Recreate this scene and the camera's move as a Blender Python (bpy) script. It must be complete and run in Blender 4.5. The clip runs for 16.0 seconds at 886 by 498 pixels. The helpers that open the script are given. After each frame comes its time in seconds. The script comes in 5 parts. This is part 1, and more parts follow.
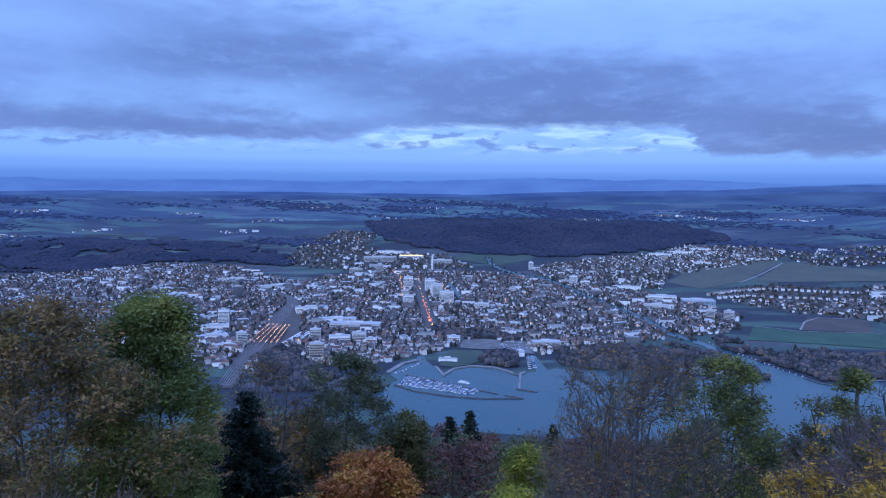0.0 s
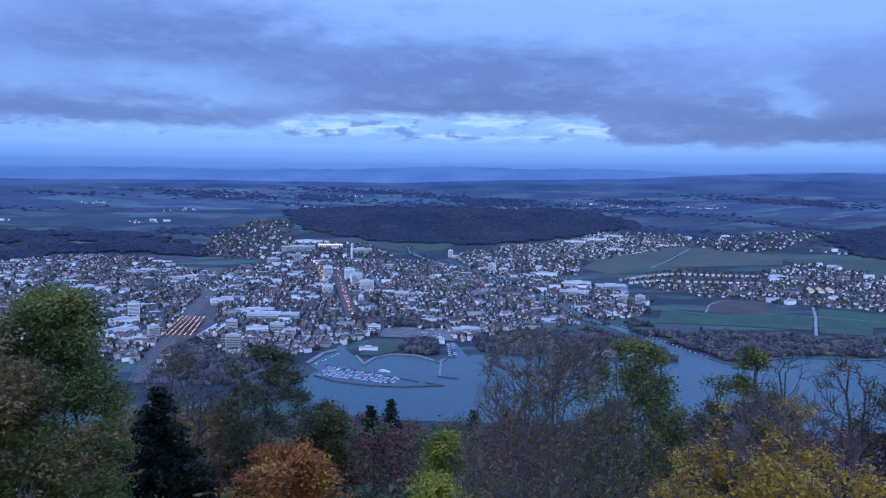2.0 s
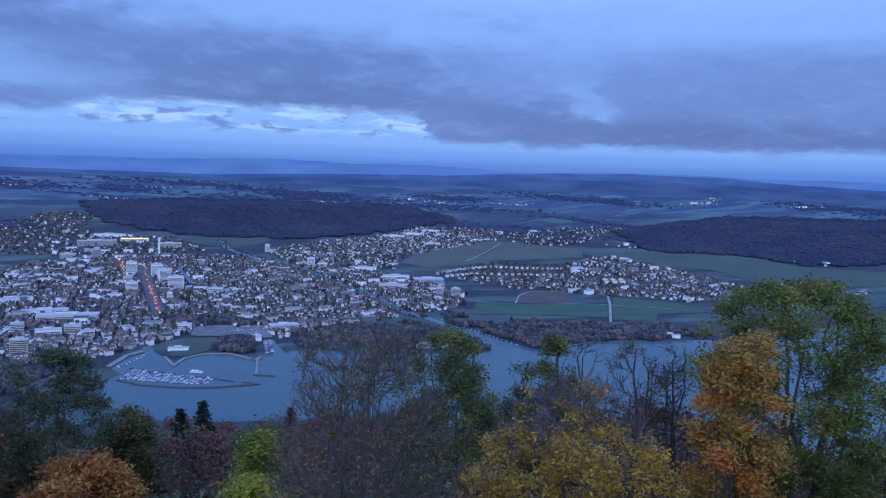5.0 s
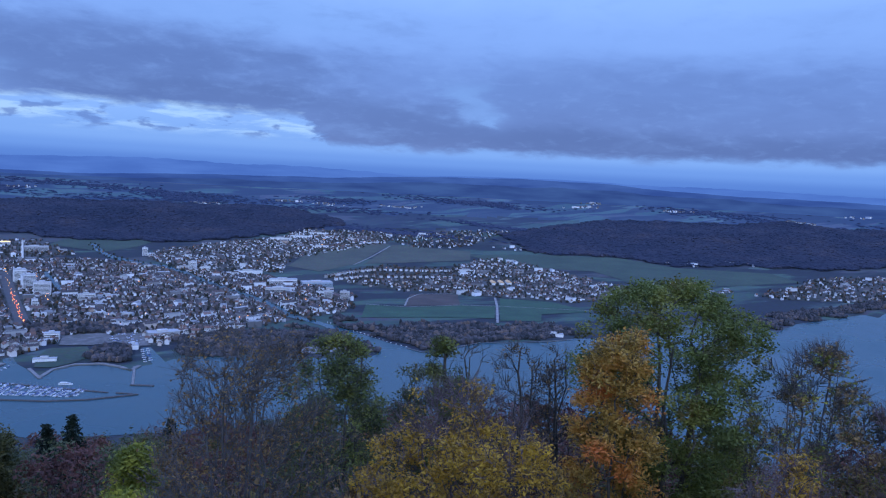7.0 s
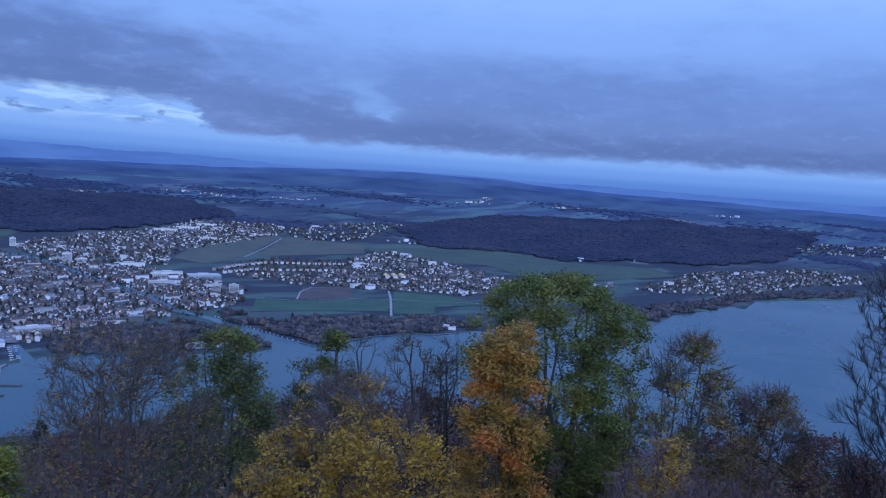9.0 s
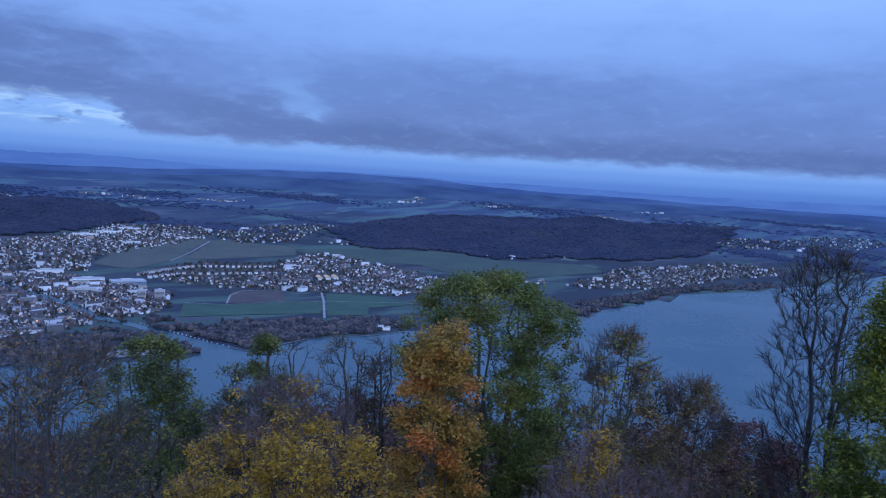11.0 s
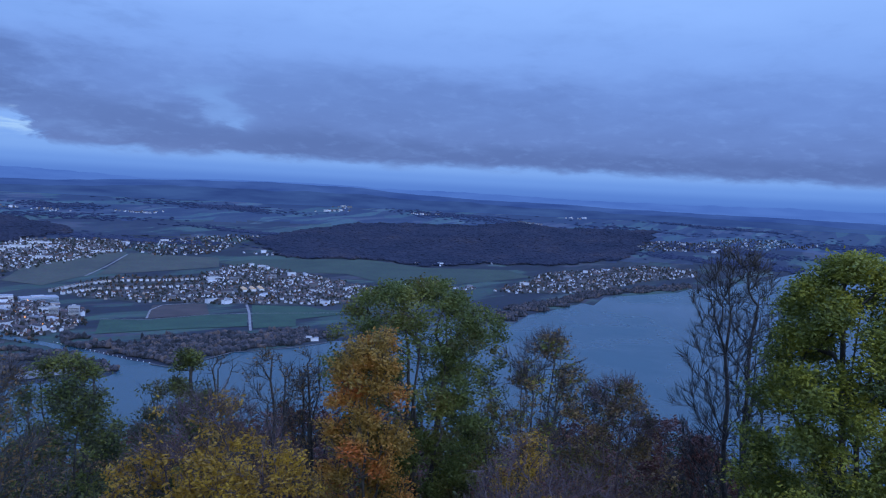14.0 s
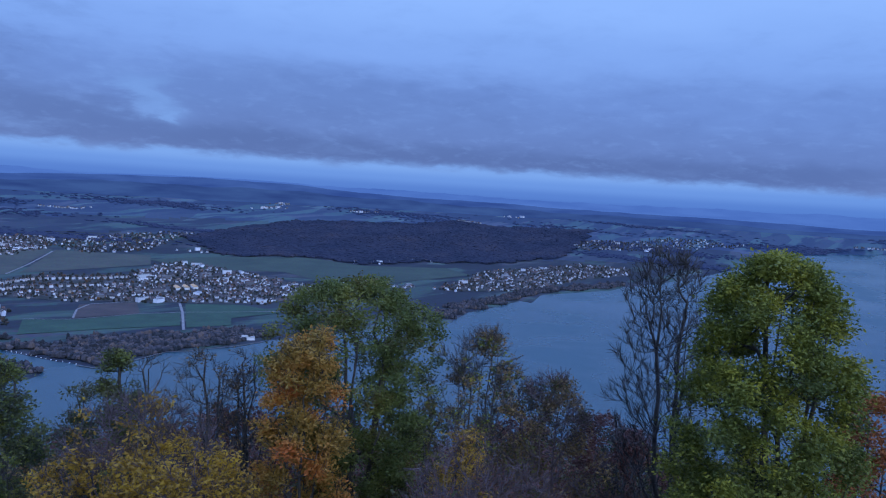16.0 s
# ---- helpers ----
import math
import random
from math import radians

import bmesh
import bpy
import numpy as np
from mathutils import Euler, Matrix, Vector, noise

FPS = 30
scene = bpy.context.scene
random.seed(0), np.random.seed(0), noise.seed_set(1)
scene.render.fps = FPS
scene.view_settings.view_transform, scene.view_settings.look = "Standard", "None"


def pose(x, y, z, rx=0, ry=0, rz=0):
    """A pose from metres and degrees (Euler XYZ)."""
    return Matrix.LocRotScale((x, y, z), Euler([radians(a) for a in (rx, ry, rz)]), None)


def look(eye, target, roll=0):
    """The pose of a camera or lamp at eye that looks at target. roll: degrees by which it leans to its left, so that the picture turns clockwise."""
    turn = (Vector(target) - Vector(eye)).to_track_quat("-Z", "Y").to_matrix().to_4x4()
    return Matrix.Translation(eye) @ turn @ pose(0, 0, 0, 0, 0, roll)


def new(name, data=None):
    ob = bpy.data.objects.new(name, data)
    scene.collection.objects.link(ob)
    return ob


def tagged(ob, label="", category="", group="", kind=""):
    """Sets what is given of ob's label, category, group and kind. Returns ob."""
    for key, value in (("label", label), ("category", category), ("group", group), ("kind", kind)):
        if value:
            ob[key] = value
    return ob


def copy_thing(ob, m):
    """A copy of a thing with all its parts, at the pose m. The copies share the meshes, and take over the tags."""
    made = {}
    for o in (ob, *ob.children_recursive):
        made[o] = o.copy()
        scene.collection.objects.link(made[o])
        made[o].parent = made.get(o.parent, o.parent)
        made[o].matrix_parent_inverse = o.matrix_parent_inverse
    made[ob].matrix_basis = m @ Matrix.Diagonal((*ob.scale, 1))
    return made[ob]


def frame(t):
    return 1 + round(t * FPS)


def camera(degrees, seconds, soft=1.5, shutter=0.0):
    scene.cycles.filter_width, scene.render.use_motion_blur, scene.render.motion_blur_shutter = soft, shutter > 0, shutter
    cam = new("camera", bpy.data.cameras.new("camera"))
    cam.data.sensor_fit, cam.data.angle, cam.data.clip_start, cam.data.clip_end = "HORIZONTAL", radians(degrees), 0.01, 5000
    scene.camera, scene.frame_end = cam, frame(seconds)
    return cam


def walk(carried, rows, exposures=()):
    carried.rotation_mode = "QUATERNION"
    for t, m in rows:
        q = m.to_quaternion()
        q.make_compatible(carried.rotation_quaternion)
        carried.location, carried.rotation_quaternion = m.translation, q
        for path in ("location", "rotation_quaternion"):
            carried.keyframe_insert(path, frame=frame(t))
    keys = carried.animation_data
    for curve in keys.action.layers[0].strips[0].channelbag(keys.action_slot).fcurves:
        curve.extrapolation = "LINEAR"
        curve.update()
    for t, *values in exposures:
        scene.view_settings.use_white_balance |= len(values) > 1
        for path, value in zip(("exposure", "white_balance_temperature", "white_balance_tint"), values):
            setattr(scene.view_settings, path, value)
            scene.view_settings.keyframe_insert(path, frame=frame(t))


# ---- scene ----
LENS = 62.93
cam = camera(LENS, 16.0, soft=1.2)
ARM = 0.5    # the camera is held at arm's length from the turning point
TURNS = [
    (0.0, 85.00, -0.50, 0.04),
    (0.5, 84.91, -0.49, -1.08),
    (1.0, 84.78, -0.68, -2.70),
    (1.5, 84.52, -0.69, -4.45),
    (2.0, 84.15, -0.66, -6.31),
    (2.5, 83.59, -0.70, -8.11),
    (3.0, 83.36, -0.92, -10.42),
    (3.5, 83.43, -1.40, -12.99),
    (4.0, 83.73, -1.59, -15.65),
    (4.5, 83.95, -1.78, -17.86),
    (5.0, 84.03, -2.04, -20.47),
    (7.5, 84.61, -2.93, -30.98),
    (8.0, 84.50, -3.19, -32.86),
    (8.5, 84.49, -3.68, -35.25),
    (9.0, 84.58, -4.03, -37.48),
    (11.5, 85.04, -3.40, -43.60),
    (12.0, 85.20, -3.43, -44.35),
    (12.5, 85.33, -3.38, -45.54),
    (13.0, 85.56, -3.14, -46.63),
    (13.5, 85.82, -2.91, -47.51),
    (14.0, 85.85, -2.86, -48.64),
    (14.5, 85.91, -3.00, -49.63),
    (15.0, 85.96, -3.12, -50.64),
    (15.5, 86.00, -3.22, -52.13),
    (16.0, 85.96, -3.40, -53.42),
]
walk(cam, [(t, pose(-ARM * math.sin(radians(c)), ARM * math.cos(radians(c)), 0, a, b, c)) for t, a, b, c in TURNS], [(0.0, 0.26), (3.0, 0.18), (5.0, 0.08), (9.0, 0.02), (12.5, -0.06), (16.0, -0.1)])

# ---- light ----
world = bpy.data.worlds.new("sky")
scene.world = world
world.use_nodes = True
wn, wl = world.node_tree.nodes, world.node_tree.links
wn.clear()


def wnode(kind, **ports):
    n = wn.new(kind)
    for k, v in ports.items():
        if isinstance(v, bpy.types.NodeSocket):
            wl.new(v, n.inputs[int(k[1:])])
        else:
            n.inputs[int(k[1:])].default_value = v
    return n


def wmath(op, a, b=0.0, c=0.0):
    n = wnode("ShaderNodeMath", i0=a, i1=b, i2=c)
    n.operation = op
    return n.outputs[0]


def wramp(fac, stops, interp="EASE"):
    n = wnode("ShaderNodeValToRGB", i0=fac)
    r = n.color_ramp
    r.interpolation = interp
    while len(r.elements) < len(stops):
        r.elements.new(0.5)
    for e, (p, c) in zip(r.elements, stops):
        e.position, e.color = p, (*c, 1)
    return n.outputs[0]


def wmix(fac, a, b):
    n = wn.new("ShaderNodeMix")
    n.data_type = "RGBA"
    for i, v in ((0, fac), (6, a), (7, b)):
        if isinstance(v, bpy.types.NodeSocket):
            wl.new(v, n.inputs[i])
        else:
            n.inputs[i].default_value = v if i == 0 else (*v, 1)
    return n.outputs[2]


def wsmooth(v, lo, hi):
    n = wnode("ShaderNodeMapRange", i0=v, i1=lo, i2=hi)
    n.interpolation_type = "SMOOTHSTEP"
    return n.outputs[0]


def wnoise(vec, scale, detail=6.0, rough=0.55, distort=0.0):
    n = wn.new("ShaderNodeTexNoise")
    wl.new(vec, n.inputs["Vector"])
    n.inputs["Scale"].default_value, n.inputs["Detail"].default_value = scale, detail
    n.inputs["Roughness"].default_value, n.inputs["Distortion"].default_value = rough, distort
    return n.outputs[0]


def rgb(r, g, b):
    return tuple((c / 255 / 12.92 if c < 10 else ((c / 255 + 0.055) / 1.055) ** 2.4) for c in (r, g, b))


SUN_EL, SUN_AZ = 24.0, 205.0
tex = wn.new("ShaderNodeTexCoord")
sep = wnode("ShaderNodeSeparateXYZ", i0=tex.outputs["Generated"])
DX, DY, DZ = sep.outputs
elev = wmath("MULTIPLY", wmath("ARCSINE", DZ), 57.2958)                    # degrees above the horizon
azim = wmath("MULTIPLY", wmath("ARCTAN2", DX, DY), 57.2958)                 # degrees to the right of +y


def sky_map(ka, ke, z):
    """Cloud space: azimuth and elevation stretched apart, as clouds lie flat."""
    return wnode("ShaderNodeCombineXYZ", i0=wmath("MULTIPLY", azim, ka), i1=wmath("MULTIPLY", elev, ke), i2=z).outputs[0]


def centred(v, amount):
    return wmath("MULTIPLY_ADD", v, 2 * amount, -amount)


big = wnoise(sky_map(0.07, 0.20, 0.0), 1.0, 4.0, 0.55, 0.3)
side = wnoise(sky_map(0.09, 0.22, 5.0), 1.0, 4.0, 0.55, 0.3)
fine = wnoise(sky_map(0.20, 0.62, 2.0), 1.2, 6.0, 0.6, 0.2)
curl = wnoise(sky_map(0.55, 1.5, 8.0), 1.2, 5.0, 0.6, 0.2)
thin = wnoise(sky_map(0.15, 0.95, 3.0), 1.4, 5.0, 0.6, 0.3)
high = wsmooth(elev, 2.0, 6.0)
ew = wmath("ADD", elev, wmath("MULTIPLY", wmath("ADD", centred(big, 1.7), centred(fine, 0.8)), wmath("MULTIPLY_ADD", high, 0.65, 0.35)))
aw = wmath("ADD", azim, wmath("ADD", centred(side, 8.0), centred(fine, 5.0)))


def cloud_lobe(a0, e0, ra, re, lo=0.08, hi=0.95):
    """Soft mask of one cloud, its outline frayed by the noise."""
    u = wmath("DIVIDE", wmath("SUBTRACT", aw, a0), ra)
    v = wmath("DIVIDE", wmath("SUBTRACT", ew, e0), re)
    r2 = wmath("MULTIPLY_ADD", u, u, wmath("MULTIPLY", v, v))
    return wsmooth(wmath("EXPONENT", wmath("MULTIPLY", r2, -1.0)), lo, hi)


# the cloud base: low at the far left, high over the bright gap, low and level to the right
base_el = wmath("MULTIPLY_ADD", wsmooth(azim, -9.0, -4.0), 1.1, 3.4)
base_el = wmath("SUBTRACT", base_el, wmath("MULTIPLY", wsmooth(wmath("ADD", azim, centred(curl, 1.6)), 17.8, 20.6), 2.15))
base_el = wmath("SUBTRACT", base_el, wmath("MULTIPLY", wsmooth(azim, 62.0, 84.0), 0.35))
over_base = wmath("SUBTRACT", wmath("ADD", elev, wmath("ADD", centred(fine, 0.85), centred(curl, 0.35))), base_el)
bank = wsmooth(over_base, -0.4, 0.5)
low = wramp(wmath("MULTIPLY", elev, 0.1), [(0.0, rgb(78, 116, 198)), (0.06, rgb(88, 128, 210)), (0.14, rgb(108, 148, 226)), (0.22, rgb(126, 164, 236)), (0.45, rgb(138, 174, 244))])
gap_sky = wmath("MULTIPLY", wsmooth(azim, -12.0, -3.0), wmath("SUBTRACT", 1.0, wsmooth(azim, 18.0, 20.5)))
glow = wmath("MULTIPLY", wmath("MULTIPLY", wsmooth(thin, 0.45, 0.62), wsmooth(elev, 2.2, 3.4)), wmath("MULTIPLY_ADD", gap_sky, 0.7, 0.3))
low = wmix(wmath("MULTIPLY", glow, 0.8), low, rgb(178, 206, 250))
scud = wmath("MULTIPLY", wsmooth(wnoise(sky_map(0.26, 0.85, 6.0), 1.7, 4.0, 0.55, 0.2), 0.52, 0.64), wmath("MULTIPLY", wsmooth(elev, 2.3, 3.0), wmath("SUBTRACT", 1.0, wsmooth(elev, 3.9, 4.6))))
low = wmix(wmath("MULTIPLY", scud, 0.75), low, rgb(94, 122, 194))
body = wramp(wmath("MULTIPLY", wmath("SUBTRACT", ew, 2.0), 0.07), [(0.0, rgb(98, 118, 182)), (0.14, rgb(104, 128, 196)), (0.4, rgb(114, 142, 214)), (0.65, rgb(132, 164, 238)), (0.95, rgb(152, 184, 255))])
DARK, PALE = rgb(88, 110, 174), rgb(130, 166, 236)
for a0, e0, ra, re, col, amount in (
        (-10.0, 6.2, 9.0, 1.9, PALE, 0.75), (-26.0, 6.4, 8.0, 2.2, PALE, 0.55), (-20.0, 12.4, 13.0, 2.0, DARK, 0.4), (12.0, 12.0, 14.0, 2.4, PALE, 0.35),
        (-14.0, 9.6, 13.0, 2.4, DARK, 0.75), (6.0, 7.6, 15.0, 2.6, DARK, 0.7), (10.0, 5.4, 13.0, 1.2, DARK, 0.75), (-20.0, 4.5, 14.0, 1.0, DARK, 0.6),
        (25.0, 4.2, 6.5, 1.6, DARK, 0.6), (42.0, 3.3, 17.0, 1.3, DARK, 0.95), (68.0, 3.0, 22.0, 1.2, DARK, 0.95), (44.0, 7.0, 18.0, 2.4, DARK, 0.3),
        (31.4, 6.2, 3.6, 2.0, PALE, 0.6), (31.5, 4.7, 1.2, 0.5, PALE, 0.6)):
    body = wmix(wmath("MULTIPLY", cloud_lobe(a0, e0, ra, re), amount), body, col)
calm = wmath("MULTIPLY_ADD", wsmooth(azim, 20.0, 36.0), -0.13, 0.28)
body = wmix(wmath("MULTIPLY", wsmooth(fine, 0.48, 0.8), calm), body, rgb(140, 172, 244))
body = wmix(wmath("MULTIPLY", wsmooth(fine, 0.52, 0.22), calm), body, rgb(84, 106, 172))
body = wmix(wmath("MULTIPLY", wsmooth(curl, 0.52, 0.75), 0.16), body, rgb(140, 172, 244))
body = wmix(wmath("MULTIPLY", wmath("MULTIPLY", wsmooth(azim, 5.0, 40.0), wsmooth(elev, 8.0, 17.0)), 0.6), body, rgb(150, 184, 255))
clouds = wmix(bank, low, body)
tone = wn.new("ShaderNodeMix")
tone.data_type, tone.blend_type = "RGBA", "MULTIPLY"
tone.inputs[0].default_value, tone.inputs[7].default_value = 1.0, (0.91, 1.05, 1.06, 1)
wl.new(clouds, tone.inputs[6])
clouds = tone.outputs[2]
clouds = wmix(wsmooth(elev, 21.0, 58.0), clouds, (0.56, 0.89, 2.4))
sky = wn.new("ShaderNodeTexSky")
sky.sky_type, sky.sun_disc = "NISHITA", False
sky.sun_elevation, sky.sun_rotation = radians(SUN_EL), radians(SUN_AZ)
both = wnode("ShaderNodeAddShader")
bg1, bg2 = wnode("ShaderNodeBackground", i0=clouds, i1=1.0), wnode("ShaderNodeBackground", i0=sky.outputs[0], i1=0.004)
wl.new(bg1.outputs[0], both.inputs[0])
wl.new(bg2.outputs[0], both.inputs[1])
wl.new(both.outputs[0], wnode("ShaderNodeOutputWorld").inputs[0])

sun = new("sun", bpy.data.lights.new("sun", "SUN"))
sun.data.energy, sun.data.angle, sun.data.color = 1.6, radians(40), (0.58, 0.72, 1.0)
sa = radians(SUN_AZ)
sun.matrix_world = look((300 * math.sin(sa) * math.cos(radians(SUN_EL)), 300 * math.cos(sa) * math.cos(radians(SUN_EL)), 300 * math.sin(radians(SUN_EL))), (0, 0, 0))


# ---- materials ----
def material(name, rough=0.7, metal=0.0):
    m = bpy.data.materials.new(name)
    m.use_nodes = True
    b = m.node_tree.nodes["Principled BSDF"]
    b.inputs["Roughness"].default_value, b.inputs["Metallic"].default_value = rough, metal
    return m, m.node_tree.nodes, m.node_tree.links, b


def ramp(nodes, stops, interp="LINEAR"):
    n = nodes.new("ShaderNodeValToRGB")
    r = n.color_ramp
    r.interpolation = interp
    while len(r.elements) < len(stops):
        r.elements.new(0.5)
    for e, (p, c) in zip(r.elements, stops):
        e.position, e.color = p, (*c, 1)
    return n


def noisy(name, stops, scale, rough=0.75, grain=0.0, bump=0.0, bump_scale=0.0, metal=0.0, detail=6.0):
    """A surface whose colour runs through the stops by noise in world metres, with finer grain and relief."""
    m, n, l, b = material(name, rough, metal)
    geo_ = n.new("ShaderNodeNewGeometry")
    t = n.new("ShaderNodeTexNoise")
    t.inputs["Scale"].default_value, t.inputs["Detail"].default_value = scale, detail
    l.new(geo_.outputs["Position"], t.inputs["Vector"])
    r = ramp(n, stops)
    l.new(t.outputs[0], r.inputs[0])
    out = r.outputs[0]
    if grain:
        g = n.new("ShaderNodeTexNoise")
        g.inputs["Scale"].default_value, g.inputs["Detail"].default_value = scale * 9, 4
        l.new(geo_.outputs["Position"], g.inputs["Vector"])
        mx = n.new("ShaderNodeMix")
        mx.data_type, mx.blend_type = "RGBA", "OVERLAY"
        mx.inputs[0].default_value = grain
        l.new(out, mx.inputs[6])
        l.new(g.outputs[1], mx.inputs[7])
        out = mx.outputs[2]
    l.new(out, b.inputs["Base Color"])
    if bump:
        h = n.new("ShaderNodeTexNoise")
        h.inputs["Scale"].default_value, h.inputs["Detail"].default_value = bump_scale, 6
        l.new(geo_.outputs["Position"], h.inputs["Vector"])
        bp = n.new("ShaderNodeBump")
        bp.inputs["Strength"].default_value, bp.inputs["Distance"].default_value = bump, 0.3 / max(bump_scale, 0.1)
        l.new(h.outputs[0], bp.inputs["Height"])
        l.new(bp.outputs[0], b.inputs["Normal"])
    return m


def varied(name, stops, rough=0.7, island=True, patch=0.0, patch_scale=1.0, drift=0.5):
    """A colour of its own for each piece of a mesh (or for each object)."""
    m, n, l, b = material(name, rough)
    src = n.new("ShaderNodeNewGeometry").outputs["Random Per Island"] if island else n.new("ShaderNodeObjectInfo").outputs["Random"]
    if patch:
        g = n.new("ShaderNodeNewGeometry")
        t = n.new("ShaderNodeTexNoise")
        t.inputs["Scale"].default_value, t.inputs["Detail"].default_value = patch_scale, 3
        l.new(g.outputs["Position"], t.inputs["Vector"])
        k = n.new("ShaderNodeMath")
        k.operation = "MULTIPLY_ADD"
        l.new(t.outputs[0], k.inputs[0])
        k.inputs[1].default_value, k.inputs[2].default_value = 2.4 * patch, 0.5 - 1.2 * patch
        a = n.new("ShaderNodeMath")
        a.operation = "MULTIPLY_ADD"
        l.new(src, a.inputs[0])
        a.inputs[1].default_value, a.inputs[2].default_value = drift, -drift / 2
        s = n.new("ShaderNodeMath")
        s.use_clamp = True
        l.new(k.outputs[0], s.inputs[0])
        l.new(a.outputs[0], s.inputs[1])
        src = s.outputs[0]
    r = ramp(n, stops)
    l.new(src, r.inputs[0])
    l.new(r.outputs[0], b.inputs["Base Color"])
    b.inputs["Specular IOR Level"].default_value = 0.3
    return m


def leafy(name, stops, patch=0.8, patch_scale=0.5):
    """Leaves: each its own tint, drifting from clump to clump, and a little light let through."""
    m = varied(name, stops, 0.6, True, patch, patch_scale, 0.22)
    n, l = m.node_tree.nodes, m.node_tree.links
    b = n["Principled BSDF"]
    tr, mix = n.new("ShaderNodeBsdfTranslucent"), n.new("ShaderNodeMixShader")
    l.new(b.inputs["Base Color"].links[0].from_socket, tr.inputs[0])
    mix.inputs[0].default_value = 0.3
    l.new(b.outputs[0], mix.inputs[1])
    l.new(tr.outputs[0], mix.inputs[2])
    l.new(mix.outputs[0], n["Material Output"].inputs[0])
    return m


def glowing(name, colour, power):
    m, n, l, b = material(name, 0.5)
    b.inputs["Base Color"].default_value = (*colour, 1)
    b.inputs["Emission Color"].default_value = (*colour, 1)
    b.inputs["Emission Strength"].default_value = power
    return m


BARK = noisy("bark", [(0.3, (0.035, 0.03, 0.026)), (0.7, (0.10, 0.09, 0.075))], 3.0, 0.9, 0.4, 0.5, 9.0)
BARK_PALE = noisy("pale_bark", [(0.3, (0.05, 0.046, 0.042)), (0.7, (0.125, 0.114, 0.105))], 3.0, 0.9, 0.4, 0.5, 9.0)
BARK_RED = noisy("reddish_bark", [(0.3, (0.075, 0.052, 0.052)), (0.7, (0.165, 0.12, 0.115))], 3.0, 0.9, 0.4, 0.5, 9.0)
GREEN = leafy("green_leaves", [(0.0, (0.058, 0.081, 0.023)), (0.5, (0.131, 0.157, 0.035)), (1.0, (0.262, 0.247, 0.053))])
LIME = leafy("lime_leaves", [(0.0, (0.075, 0.098, 0.018)), (0.45, (0.185, 0.20, 0.028)), (1.0, (0.42, 0.37, 0.038))], 0.9, 0.45)
DULL = leafy("dull_green_leaves", [(0.0, (0.044, 0.056, 0.028)), (0.6, (0.096, 0.112, 0.048)), (1.0, (0.160, 0.144, 0.064))])
OLIVE = leafy("olive_leaves", [(0.0, (0.043, 0.051, 0.015)), (0.6, (0.111, 0.102, 0.025)), (1.0, (0.238, 0.162, 0.043))])
YELLOW = leafy("yellow_leaves", [(0.0, (0.17, 0.11, 0.03)), (0.5, (0.43, 0.25, 0.03)), (1.0, (0.64, 0.41, 0.04))], 0.7, 0.7)
ORANGE = leafy("orange_leaves", [(0.0, (0.24, 0.17, 0.04)), (0.5, (0.42, 0.24, 0.045)), (0.75, (0.52, 0.22, 0.045)), (1.0, (0.62, 0.19, 0.045))], 0.9, 0.5)
RUST = leafy("rust_leaves", [(0.0, (0.187, 0.061, 0.024)), (0.5, (0.323, 0.109, 0.028)), (1.0, (0.391, 0.156, 0.040))])
BROWN = leafy("brown_leaves", [(0.0, (0.102, 0.066, 0.033)), (0.5, (0.204, 0.122, 0.042)), (1.0, (0.367, 0.216, 0.066))])
MAROON = leafy("maroon_leaves", [(0.0, (0.060, 0.031, 0.028)), (0.5, (0.132, 0.057, 0.041)), (1.0, (0.228, 0.098, 0.057))])
DUSTY = leafy("dusty_pink_brown_leaf", [(0.0, (0.13, 0.092, 0.052)), (0.4, (0.21, 0.14, 0.064)), (0.75, (0.29, 0.18, 0.066)), (1.0, (0.38, 0.235, 0.06))])
NEEDLE = leafy("dark_needles", [(0.0, (0.008, 0.016, 0.01)), (1.0, (0.022, 0.038, 0.02))])
# woods on the far hills: blue haze is mixed into the base colours
HAZY_CANOPY = varied("hazy_canopy", [(0.0, (0.019, 0.027, 0.046)), (0.5, (0.028, 0.034, 0.054)), (0.85, (0.038, 0.040, 0.058)), (1.0, (0.050, 0.046, 0.058))], 0.9, True, 0.9, 0.006, 0.35)
SHORE_CANOPY = varied("shore_canopy", [(0.0, (0.020, 0.024, 0.026)), (0.4, (0.042, 0.042, 0.046)), (0.8, (0.082, 0.072, 0.074)), (1.0, (0.13, 0.095, 0.075))], 0.9, True, 0.5, 0.03, 1.0)
TOWN_CANOPY = varied("town_canopy", [(0.0, (0.018, 0.024, 0.018)), (0.55, (0.042, 0.040, 0.030)), (0.88, (0.07, 0.048, 0.036)), (1.0, (0.14, 0.07, 0.03))], 0.9)
WALL = varied("plaster", [(0.0, (0.12, 0.12, 0.125)), (0.34, (0.25, 0.25, 0.26)), (0.44, (0.6, 0.61, 0.63)), (0.95, (0.84, 0.85, 0.88)), (1.0, (0.42, 0.31, 0.23))], 0.85)
WALL_OB = varied("plaster_house", [(0.0, (0.30, 0.29, 0.28)), (0.4, (0.62, 0.62, 0.62)), (0.85, (0.83, 0.83, 0.85)), (1.0, (0.5, 0.38, 0.28))], 0.85, False)
ROOF = varied("roof_tiles", [(0.0, (0.055, 0.052, 0.055)), (0.5, (0.085, 0.072, 0.07)), (0.88, (0.14, 0.09, 0.075)), (0.97, (0.19, 0.10, 0.07)), (1.0, (0.28, 0.27, 0.27))], 0.75)
